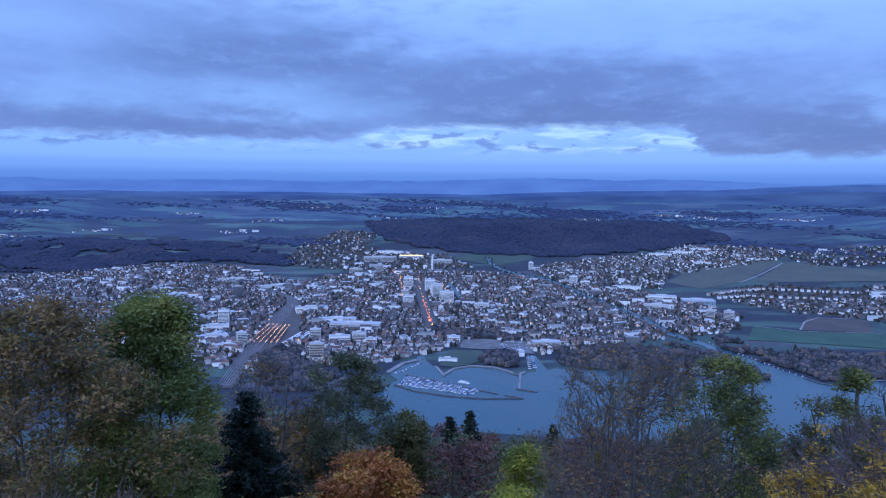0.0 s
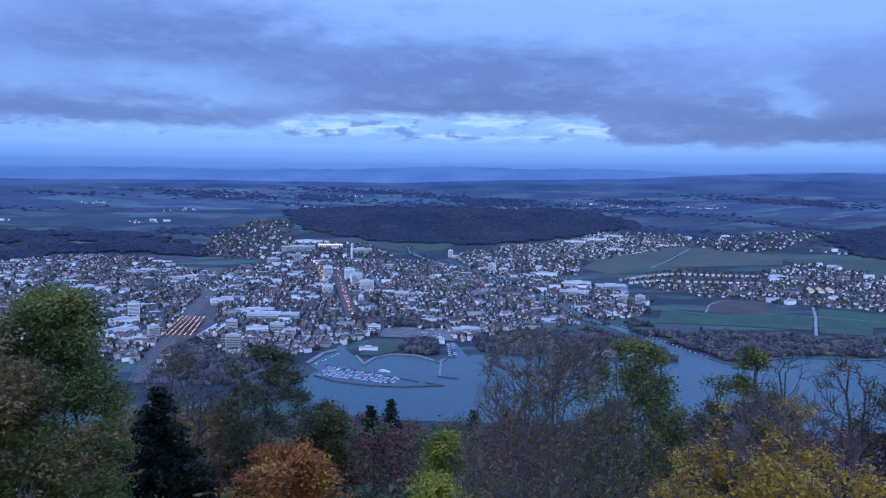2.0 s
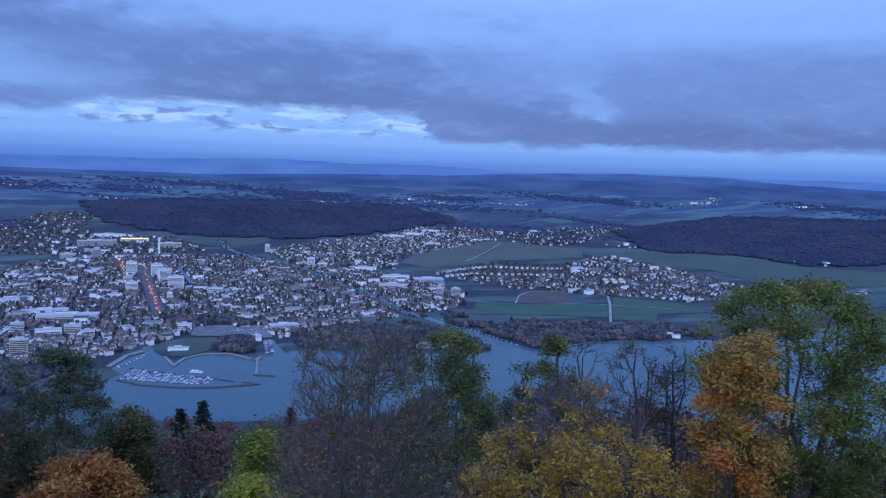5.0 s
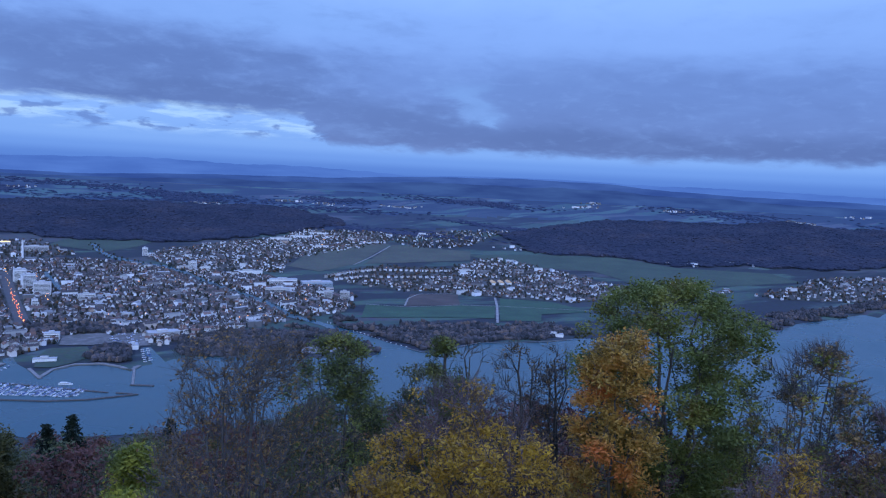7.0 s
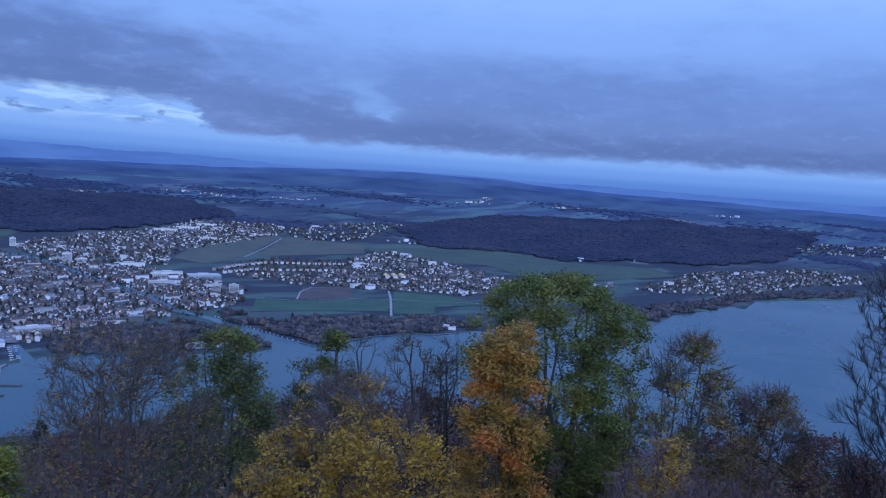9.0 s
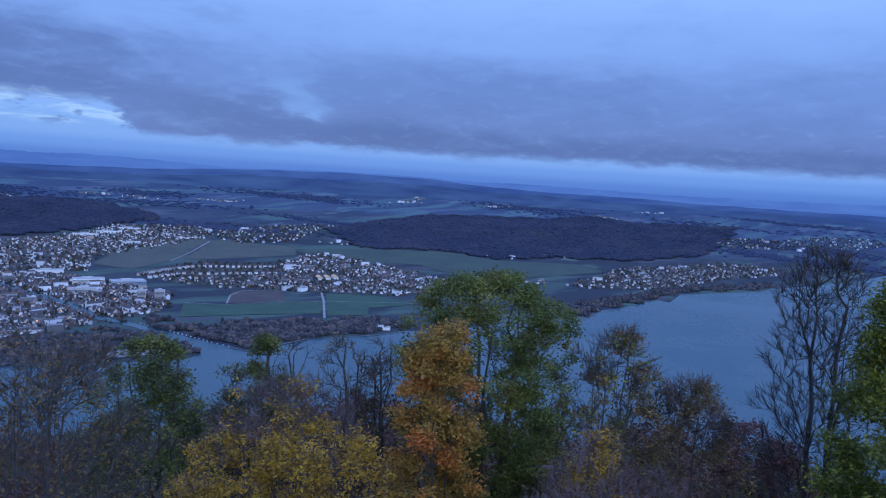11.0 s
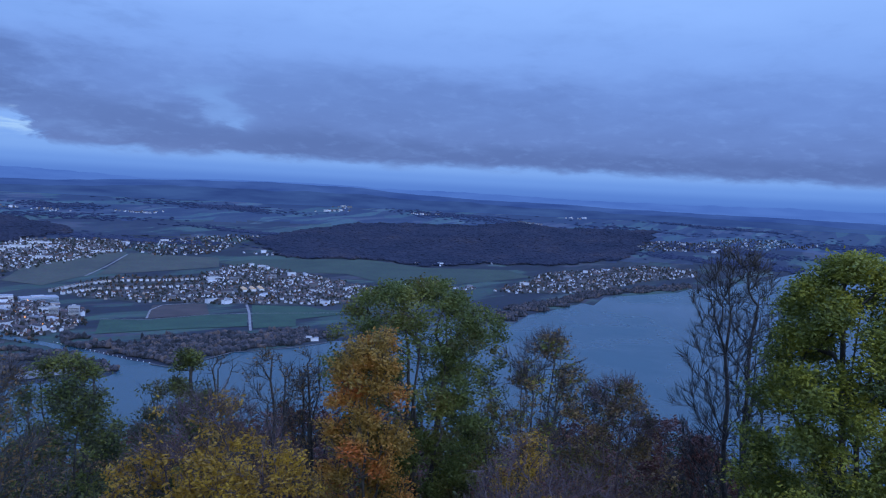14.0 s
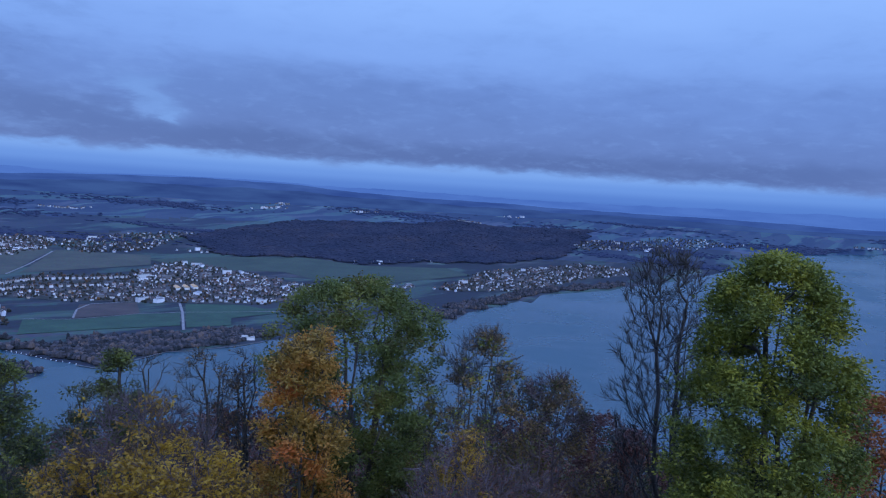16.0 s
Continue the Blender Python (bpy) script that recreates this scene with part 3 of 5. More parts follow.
POOL = [(409, 1253), (460, 1282), (527, 1267), (522, 1232), (452, 1215), (408, 1224)]
TANHALLS = [(1260, 1900), (1287, 1896), (1314, 1893)]
HAMLETS = [(-2099, 3711), (-1658, 3452), (-1003, 3522), (-272, 4129), (-771, 4399), (820, 4111), (1261, 4086), (1457, 4010), (1912, 3854), (-942,
    3836), (-1872, 3129), (-1414, 3985), (-85, 4429), (2965, 3523), (3076, 3543), (3372, 3126), (3635, 2484), (1884, 3867), (1459, 3979), (2444,
    1984), (3547, 1552), (1800, 2575), (2245, 2026), (2926, 3513), (3604, 2490), (4049, 2406), (4590, 1560), (1876, 1688), (1915, 1566), (4618, 1474),
    (4381, 447)]
ROWCLEAR = [(837, 2322), (1069, 2418), (1358, 2310), (1184, 2009), (931, 2039), (736, 2037)]
HALLCLEAR = [(1299, 2016), (1409, 1999), (1270, 1787), (1162, 1799)]
ROW_UP = [(997, 2231), (1068, 2212), (1150, 2177), (1249, 2152)]
ROW_LEFT = [(789, 2128), (881, 2187), (978, 2222)]
ROW_LOW = [(800, 2073), (914, 2106), (1003, 2074), (1180, 2030)]
SHORELINE = [(613, 1207), (626, 1169), (648, 1159), (678, 1174), (783, 1206), (816, 1186), (921, 1169), (982, 1171)]
CANALWOOD = [(573, 1518), (604, 1471), (627, 1404), (653, 1386), (625, 1293), (595, 1305), (584, 1377), (570, 1452)]
BANKWOOD = [(446, 1459), (511, 1429), (540, 1311), (559, 1240), (538, 1201), (503, 1233), (455, 1284), (411, 1341)]
BERTH_ROWS = [((-49, 1191), (-65, 1140)), ((-33, 1182), (-50, 1133)), ((-18, 1170), (-35, 1125)), ((-2, 1160), (-21, 1118)), ((13, 1150), (-6, 1110)),
    ((28, 1140), (9, 1104)), ((43, 1131), (23, 1096)), ((57, 1121), (38, 1089))]
PLATFORMS = [((-387, 1420), (-391, 1617)), ((-376, 1419), (-381, 1616)), ((-365, 1418), (-372, 1616)), ((-353, 1417), (-363, 1614)), ((-342, 1415),
    (-353, 1614)), ((-331, 1414), (-344, 1612))]
LAKE = LAKE_TOWN + LAKE_FIELDS + [(4700, -400), (4300, -2100), (1200, -1500), (780, 300), (560, 640), (260, 880), (0, 930), (-70, 1000), (-110, 1110)]

# ---- ground and far hills ----
rings = np.concatenate([[0.0, 2.0, 4.0, 8.0, 14.0], np.geomspace(20, 860, 40), [880], np.arange(910, 2000, 40), np.arange(2000, 4880, 55)])
azs = np.concatenate([np.arange(-60, 110, 0.8), np.arange(110, 300, 6)])
RR, AA = np.meshgrid(rings, np.radians(azs), indexing="ij")
GX, GY = RR * np.sin(AA), RR * np.cos(AA)
GZ = height(GX, GY)
GZ = GZ - 0.5 * (RR > 880)
GZ = np.where((RR > 2300) & inside(GX, GY, LAKE), plain(RR) - 9.0, GZ)
# from these distances on, ground faces take the materials with painted haze
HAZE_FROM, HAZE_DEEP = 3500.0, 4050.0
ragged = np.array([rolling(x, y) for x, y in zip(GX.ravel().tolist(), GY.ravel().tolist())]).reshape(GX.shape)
gn = len(azs)
gi = np.arange(len(rings) * gn).reshape(len(rings), gn)
quads = np.stack([gi[:-1], np.roll(gi, -1, 1)[:-1], np.roll(gi, -1, 1)[1:], gi[1:]], -1).reshape(-1, 4)
FLOOR = noisy("leaf_litter", [(0.3, (0.03, 0.024, 0.016)), (0.55, (0.07, 0.05, 0.03)), (0.75, (0.04, 0.05, 0.02))], 0.5, 0.95, 0.5, 0.6, 3.0)
ring_of = np.repeat(np.arange(len(rings) - 1), gn)
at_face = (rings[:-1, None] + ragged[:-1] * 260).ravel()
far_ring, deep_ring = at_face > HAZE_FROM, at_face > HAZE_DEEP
gv = np.stack([GX, GY, GZ], -1).reshape(-1, 3)
ground = link_mesh("ground", gv, quads[~far_ring], [GROUND, FLOOR], (rings[ring_of + 1] < 870).astype(int)[~far_ring], smooth=True)
tagged(ground, "farmland of dark green fields and brown woods reaching the hills", kind="structure")
tagged(link_mesh("backdrop", gv, quads[far_ring & ~deep_ring], HAZY_LAND, smooth=True), "hazy bluish farmland beyond the wooded hills", kind="structure")
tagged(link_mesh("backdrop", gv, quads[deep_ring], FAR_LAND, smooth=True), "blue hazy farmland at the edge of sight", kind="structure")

water_level = lambda x, y: plain(math.hypot(x, y))
tagged(draped("water", LAKE, WATER, 0.0, 90, level=water_level), "blue lake with a canal mouth beside the town", kind="structure")


def ridge(name, dist, crest, depth, mat, label):
    """A range of far hills: a crest line round the view, falling away before and behind."""
    az = np.arange(-62, 112, 0.35)
    vs, fs = [], []
    for a in az:
        e = crest(a)
        ax, ay = math.sin(radians(a)), math.cos(radians(a))
        top = dist * math.tan(radians(e))
        for k, (dd, f) in enumerate(((-depth, -0.9), (-depth * 0.45, 0.62), (0, 1.0), (depth * 0.5, 0.3))):
            z0 = float(plain(dist)) - 40
            vs.append(((dist + dd) * ax, (dist + dd) * ay, z0 + (top - z0) * (f if f > 0 else 0)))
    for i in range(len(az) - 1):
        for k in range(3):
            b = i * 4 + k
            fs.append((b, b + 4, b + 5, b + 1))
    return tagged(link_mesh(name, vs, fs, mat, smooth=True), label, kind="structure")


def n1(a, f, s):
    return noise.noise((a * f, s, 0.3)) + 0.5 * noise.noise((a * f * 2.7, s, 7.1)) + 0.25 * noise.noise((a * f * 7, s, 3.3))


def step(a, lo, hi):
    t = min(1, max(0, (a - lo) / (hi - lo)))
    return t * t * (3 - 2 * t)


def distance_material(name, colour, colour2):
    """Distant hills far behind the rest: blue haze painted in as emission, mottled by noise."""
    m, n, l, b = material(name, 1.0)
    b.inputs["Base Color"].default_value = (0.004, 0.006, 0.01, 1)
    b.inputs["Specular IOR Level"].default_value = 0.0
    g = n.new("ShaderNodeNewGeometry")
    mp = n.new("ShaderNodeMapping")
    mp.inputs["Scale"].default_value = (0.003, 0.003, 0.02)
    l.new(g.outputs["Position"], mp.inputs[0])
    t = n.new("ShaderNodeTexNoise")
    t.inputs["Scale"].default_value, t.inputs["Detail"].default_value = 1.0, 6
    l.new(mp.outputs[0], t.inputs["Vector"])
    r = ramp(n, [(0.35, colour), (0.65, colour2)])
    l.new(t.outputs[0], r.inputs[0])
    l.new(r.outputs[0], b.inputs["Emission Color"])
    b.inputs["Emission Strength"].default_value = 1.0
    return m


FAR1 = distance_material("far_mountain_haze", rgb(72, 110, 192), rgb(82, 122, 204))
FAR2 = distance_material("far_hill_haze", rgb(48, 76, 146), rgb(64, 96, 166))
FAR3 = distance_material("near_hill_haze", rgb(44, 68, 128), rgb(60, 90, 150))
SKYLINE = [(-62, -0.6), (-29, -0.58), (-20, -0.58), (-8, -0.62), (3.5, -0.66), (12, -0.32), (20, -0.2), (25.6, 0.12), (32, 0.36), (38, 0.42), (42.5, 0.34), (44.6, 0.12), (47, 0.06), (51, 0.22), (57, 0.16), (62, 0.06), (69, 0.02), (82, -0.16), (112, -0.2)]
skyline = lambda a: float(np.interp(a, [q[0] for q in SKYLINE], [q[1] for q in SKYLINE]))
ridge("backdrop", 4960, lambda a: max(skyline(a) + 0.1, 0.30 + 0.16 * n1(a, 0.09, 2.0) + 0.09 * n1(a, 0.8, 4.0) + 0.35 * math.exp(-((a - 7) / 7) ** 2) + 0.2 * math.exp(-((a - 18) / 6) ** 2)), 60, FAR1, "pale haze blue far mountain ranges under the clouds")
ridge("backdrop", 4880, lambda a: skyline(a) - 0.32 * step(a, 45, 52) + 0.06 * n1(a, 0.3, 9.0), 70, FAR2, "hazy blue wooded hills along the horizon")
ridge("backdrop", 4790, lambda a: 0.75 * skyline(a) - 0.42 - 0.25 * step(a, 46, 56) + 0.16 * n1(a, 0.16, 5.0), 90, FAR3, "dark hazy blue wooded hills before the horizon")

# ---- fields, roads and tracks ----
for name, outline, mat, label in (
        ("ploughed_field", FIELD_SOIL, PLOUGHED, "brown ploughed field beside the village"),
        ("meadow", FIELD_LOW, FRESH, "dark green meadow above the lake shore"),
        ("meadow", FIELD_EAST, FRESH, "green meadow beside a gravel track"),
        ("pasture", FIELD_UP, PASTURE, "dull olive pasture above the houses"),
        ("pasture", FIELD_TOP, PASTURE, "wide grey green pasture behind the row of houses"),
        ("meadow", FIELD_WOOD, MEADOW, "green meadow below the wooded ridge"),
        ("meadow", FIELD_NORTH, MEADOW, "green meadow below the wooded hill")):
    draped(name, outline, mat, 0.5, label=label)
band("road", AVENUE, 26, ASPHALT, 1.0, "broad town avenue with evening traffic")
band("track", [(812, 1620), (872, 1722), (934, 1780), (1034, 1763)], 4.5, PALE_PATH, 1.2, "pale gravel field track bending round a field")
band("track", [(1120, 1675), (1049, 1556), (923, 1363)], 6, PALE_PATH, 1.4, "pale gravel track between two meadows")
band("track", [(725, 1665), (805, 1606), (958, 1592), (1044, 1559), (1264, 1432)], 3, PALE_PATH, 1.2, "pale narrow farm track along the meadow")
band("track", [(979, 2365), (1114, 2525), (1304, 2766)], 6, PALE_PATH, 1.4, "pale country road climbing through pasture")
band("road", STREET_W, 14, ASPHALT, 1.1, "town street with orange evening light")
band("road", STREET_E, 12, ASPHALT, 1.1, "town street beside tall blocks")

# ---- railway ----
draped("railway_bed", YARD, BALLAST, 0.8, label="brown railway ballast widening into a station yard")
rail_line = along(RAIL, 60)
for off in range(-14, 15, 4):
    pts = [(x - math.sin(a) * off, y + math.cos(a) * off) for x, y, a in rail_line]
    band("railway_track", pts, 0.9, STEEL, 1.15, "steel railway track on ballast")


def platform(x, y, a, length):
    top = root("station_platform", pose(x, y, float(height(x, y)) + 0.8, 0, 0, math.degrees(a)), "long station platform under a canopy with warm lamps", "platform", "station platforms")
    part("deck", boxed((-length / 2, length / 2, -2.4, 2.4, 0, 0.9)), ASPHALT, top)
    part("canopy", boxed((-length * 0.3, length * 0.3, -1.8, 1.8, 4.6, 5.0)), ASPHALT, top)
    for i in range(int(length // 12)):
        u = -length / 2 + 6 + i * 12
        part("post", boxed((u - 0.2, u + 0.2, -0.2, 0.2, 0.9, 6.0)), STEEL, top)
        part("lamp", boxed((u - 2.2, u + 2.2, -1.1, -0.6, 6.0, 6.4)), LAMP_PLATFORM, top, "glowing orange platform lamp")


for (x0, y0), (x1, y1) in PLATFORMS:
    platform((x0 + x1) / 2, (y0 + y1) / 2, math.atan2(y1 - y0, x1 - x0), math.hypot(x1 - x0, y1 - y0))


def train(x, y, a):
    top = root("train", pose(x, y, float(height(x, y)) + 1.2, 0, 0, a), "pale passenger train standing in the yard", "train", "trains in the yard")
    for k in range(5):
        body_ = part("coach", boxed((-60 + 24.5 * k, -36.5 + 24.5 * k, -1.4, 1.4, 0.8, 4.0)), WHITEWALL, top)
        part("window_band", boxed((-59 + 24.5 * k, -37.5 + 24.5 * k, -1.45, 1.45, 2.2, 3.1)), GLASS, body_)


for k in range(4):
    train(PLATFORMS[5][0][0] + 20 + 9 * k, PLATFORMS[5][0][1] + 60 + 14 * k, 82)

# ---- town ----
rng = np.random.default_rng(7)
for k, outline in enumerate((TOWN, NORTH, SLOPE, ROWS, VILLAGE)):
    draped("town_ground", outline, TOWNGROUND, 0.16 + 0.06 * k, label="dark streets and gardens between the houses")


def keep_off(x, y):
    """True on water, on the railway and on the avenue."""
    out = inside(x, y, LAKE) | inside(x, y, RIVER) | inside(x, y, CREEK) | inside(x, y, YARD)
    for clear_ in (ROWCLEAR, HALLCLEAR, BELT, LAWN, GRAVEL, LAWNWOOD, PARK, BOATPARK, CITYWOOD):
        out |= inside(x, y, clear_)
    for line, w in ((RAIL, 16), (AVENUE, 20), (STREET_W, 12), (STREET_E, 12)):
        for (x0, y0), (x1, y1) in zip(line, line[1:]):
            l2 = (x1 - x0) ** 2 + (y1 - y0) ** 2
            t = np.clip(((x - x0) * (x1 - x0) + (y - y0) * (y1 - y0)) / l2, 0, 1)
            out |= np.hypot(x - x0 - t * (x1 - x0), y - y0 - t * (y1 - y0)) < w
    return out


def lots(poly, pitch, block=150.0):
    """House lots on a street grid that turns from block to block."""
    p = np.asarray(poly, dtype=float)
    xs, ys = np.meshgrid(np.arange(p[:, 0].min(), p[:, 0].max(), pitch), np.arange(p[:, 1].min(), p[:, 1].max(), pitch))
    xs, ys = xs.ravel() + rng.uniform(-0.28, 0.28, xs.size) * pitch, ys.ravel() + rng.uniform(-0.28, 0.28, ys.size) * pitch
    turn = np.floor(xs / block) * 12.9898 + np.floor(ys / block) * 78.233
    turn = (np.sin(turn) * 43758.5453) % 1.0 * 0.9 - 0.45
    ok = inside(xs, ys, poly)
    ok &= ~keep_off(xs, ys)
    street = ((xs * np.cos(turn) + ys * np.sin(turn)) % 52 < 8) | ((ys * np.cos(turn) - xs * np.sin(turn)) % 90 < 8)
    ok &= ~street
    return xs[ok], ys[ok], turn[ok]


def gables(name, xs, ys, turn, w, d, h, r, label, flat=None):
    """Many houses joined: walls and pitched roof (flat where r is near nought) for each."""
    n = len(xs)
    z = height(xs, ys) - 0.5
    c, s = np.cos(turn), np.sin(turn)
    loc = []
    for u, v, k in ((-1, -1, 0), (1, -1, 0), (1, 1, 0), (-1, 1, 0), (-1, -1, 1), (1, -1, 1), (1, 1, 1), (-1, 1, 1), (-1, 0, 2), (1, 0, 2)):
        loc.append((u * w / 2, v * d / 2, k))
    wallv = np.zeros((n, 10, 3))
    roofv = np.zeros((n, 6, 3))
    for i, (u, v, k) in enumerate(loc):
        zz = 0 if k == 0 else (h if k == 1 else h + r)
        wallv[:, i] = np.stack([xs + u * c - v * s, ys + u * s + v * c, z + zz], -1)
    for i, (u, v, k) in enumerate(((-1, -1, 1), (1, -1, 1), (-1, 0, 2), (1, 0, 2), (-1, 1, 1), (1, 1, 1))):
        u, v = u * (w / 2 + 0.6), v * (d / 2 + 0.7)
        zz = h - 0.25 if k == 1 else h + r + 0.25
        roofv[:, i] = np.stack([xs + u * c - v * s, ys + u * s + v * c, z + zz], -1)
    wf = [(0, 1, 5, 4), (2, 3, 7, 6), (1, 2, 6, 9, 5), (3, 0, 4, 8, 7)]
    rf = [(0, 1, 3, 2), (2, 3, 5, 4)]
    faces, index = [], []
    for i in range(n):
        for f in wf:
            faces.append(tuple(10 * i + k for k in f))
            index.append(0)
    for i in range(n):
        for f in rf:
            faces.append(tuple(10 * n + 6 * i + k for k in f))
            index.append(1 if flat is None or not flat[i] else 2)
    ob = link_mesh(name, np.concatenate([wallv.reshape(-1, 3), roofv.reshape(-1, 3)]), faces, [WALL, ROOF, FLATROOF], index)
    return tagged(ob, label, kind="stuff")


def clumps(name, xs, ys, size, tall, mat, label):
    """Far trees: a ragged many-sided crown for each, too many to count."""
    n = len(xs)
    z = height(xs, ys)
    a = np.arange(6) * math.pi / 3
    vs = np.zeros((n, 14, 3))
    for ring, (f, q) in enumerate(((1.0, 0.16), (0.78, 0.74))):
        for k in range(6):
            rr = size * f * rng.uniform(0.6, 1.25, n) / 2
            vs[:, ring * 6 + k] = np.stack([xs + rr * np.cos(a[k] + ring * 0.5), ys + rr * np.sin(a[k] + ring * 0.5), z + tall * (q + rng.uniform(-0.1, 0.1, n))], -1)
    vs[:, 12] = np.stack([xs + rng.uniform(-0.15, 0.15, n) * size, ys + rng.uniform(-0.15, 0.15, n) * size, z + tall], -1)
    vs[:, 13] = np.stack([xs, ys, z - 1], -1)
    f = []
    for k in range(6):
        j = (k + 1) % 6
        f += [(k, j, 6 + k), (j, 6 + j, 6 + k), (6 + k, 6 + j, 12), (13, j, k)]
    f = np.array(f)
    faces = (f[None] + (14 * np.arange(n))[:, None, None]).reshape(-1, 3)
    return tagged(link_mesh(name, vs.reshape(-1, 3), faces, mat), label, kind="stuff")


def scatter(poly, pitch, gap=0.0, freq=0.01):
    p = np.asarray(poly, dtype=float)
    xs, ys = np.meshgrid(np.arange(p[:, 0].min() - 5, p[:, 0].max() + 5, pitch), np.arange(p[:, 1].min() - 5, p[:, 1].max() + 5, pitch))
    xs, ys = xs.ravel() + rng.uniform(-0.5, 0.5, xs.size) * pitch, ys.ravel() + rng.uniform(-0.5, 0.5, ys.size) * pitch
    wx, wy = xs + 14 * np.sin(ys * 0.045) + 9 * np.sin(xs * 0.09), ys + 14 * np.sin(xs * 0.05) + 9 * np.sin(ys * 0.11)
    ok = inside(wx, wy, poly)
    if gap:
        ok &= np.array([noise.noise((x * freq, y * freq, 2)) > gap for x, y in zip(xs, ys)])
    return xs[ok], ys[ok]


def house_kind(w, d, h, r):
    """One gabled house with walls, roof and chimney."""
    top = root("house", Matrix.Identity(4), "rendered house with a dark pitched roof", "house", "town houses")
    bm = bmesh.new()
    a = [bm.verts.new(p) for p in ((-w / 2, -d / 2, -1), (w / 2, -d / 2, -1), (w / 2, d / 2, -1), (-w / 2, d / 2, -1), (-w / 2, -d / 2, h), (w / 2, -d / 2, h), (w / 2, d / 2, h), (-w / 2, d / 2, h), (-w / 2, 0, h + r), (w / 2, 0, h + r))]
    for f in ((0, 1, 5, 4), (2, 3, 7, 6), (1, 2, 6, 9, 5), (3, 0, 4, 8, 7)):
        bm.faces.new([a[k] for k in f])
    part("wall", bm, WALL_OB, top)
    bm = bmesh.new()
    W, D = w / 2 + 0.6, d / 2 + 0.7
    for t in (0.0, 0.3):
        a = [bm.verts.new(p) for p in ((-W, -D, h - 0.3 + t), (W, -D, h - 0.3 + t), (-W, 0, h + r + t), (W, 0, h + r + t), (-W, D, h - 0.3 + t), (W, D, h - 0.3 + t))]
        bm.faces.new([a[k] for k in (0, 1, 3, 2)])
        bm.faces.new([a[k] for k in (2, 3, 5, 4)])
    part("roof", bm, ROOF_OB, top)
    part("chimney", boxed((w * 0.2, w * 0.2 + 0.9, -1.4, -0.5, h + r * 0.4, h + r + 1.1)), CONCRETE, top)
    return top


kinds = [house_kind(*q) for q in ((8, 7, 5, 2.8), (10, 8, 5.6, 3.0), (8, 8, 7, 2.6), (13, 8, 7.5, 2.8), (17, 9, 8, 2.8), (7, 6.5, 4.8, 2.8))]
tx, ty, ta = lots(TOWN, 15.2)
order = np.argsort(np.hypot(tx, ty) - 0.25 * np.abs(tx))
near, rest = order[:290], order[290:]
used = set()
for k, i in enumerate(near):
    pick = int(rng.integers(0, 6))
    m = pose(tx[i], ty[i], float(height(tx[i], ty[i])), 0, 0, math.degrees(ta[i]) + (90 if rng.random() < 0.4 else 0))
    if pick not in used:
        used.add(pick)
        kinds[pick].matrix_world = m
    else:
        copy_thing(kinds[pick], m)
for pick in range(6):
    if pick not in used:
        kinds[pick].matrix_world = pose(-300 + 30 * pick, 1700, float(height(-300 + 30 * pick, 1700)))


row_kind = house_kind(9.5, 8, 7.5, 1.6)
tagged(row_kind, "white cubic row house in a tidy line", group="row houses")
first_row = True
for line, gap_ in ((ROW_UP, 17), (ROW_LEFT, 15), (ROW_LOW, 19)):
    for x, y, a in along(line, gap_):
        m = pose(x, y, float(height(x, y)), 0, 0, math.degrees(a))
        if first_row:
            row_kind.matrix_world, first_row = m, False
        else:
            copy_thing(row_kind, m)


def district(name, xs, ys, ta, big, label, wide=(5.5, 9.5)):
    n = len(xs)
    turn = ta + np.where(rng.random(n) < 0.4, math.pi / 2, 0)
    isbig = rng.random(n) < big
    w = np.where(isbig, rng.uniform(16, 34, n), rng.uniform(*wide, n))
    d = np.where(isbig, rng.uniform(9, 15, n), rng.uniform(5.5, 7.5, n))
    h = np.where(isbig, rng.uniform(7, 13, n), rng.uniform(4.2, 6.6, n))
    flat = isbig & (rng.random(n) < 0.7)
    r = np.where(flat, 0.3, rng.uniform(2.4, 4.0, n))
    gables(name, xs, ys, turn, w, d, h, r, label, flat)


district("houses", tx[rest], ty[rest], ta[rest], 0.055, "dense town of white and grey houses with dark roofs")
for poly, pitch, big, label in ((NORTH, 35, 0.06, "northern suburb of small houses and halls"), (SLOPE, 20, 0.04, "suburb of white houses on a gentle slope"),
                                (ROWS, 18, 0.05, "village of white row houses among trees"), (UPPER, 27, 0.04, "hamlet of scattered white houses below the wood"),
                                (VILLAGE, 21, 0.04, "lakeside village of white houses"), (FARVILLAGE, 34, 0.05, "distant village of pale houses")):
    x, y, a = lots(poly, pitch)
    pick = rng.random(len(x)) < (0.9 if poly in (NORTH, SLOPE) else 0.66)
    x, y, a = x + rng.normal(0, 2.5, len(x)), y + rng.normal(0, 2.5, len(x)), a + rng.normal(0, 0.12, len(x))
    district("houses", x[pick], y[pick], a[pick], big, label)
    x, y = scatter(poly, 14)
    k = rng.random(len(x)) < 0.5
    clumps("garden_trees", x[k], y[k], rng.uniform(5, 10, k.sum()), rng.uniform(4, 9, k.sum()), TOWN_CANOPY, "dark garden trees between the houses")
x, y = scatter(TOWN, 13)
k = (rng.random(len(x)) < 0.75) & ~keep_off(x, y)
clumps("town_trees", x[k], y[k], rng.uniform(4, 10, k.sum()), rng.uniform(4, 10, k.sum()), TOWN_CANOPY, "dark and brownish trees between the town houses")

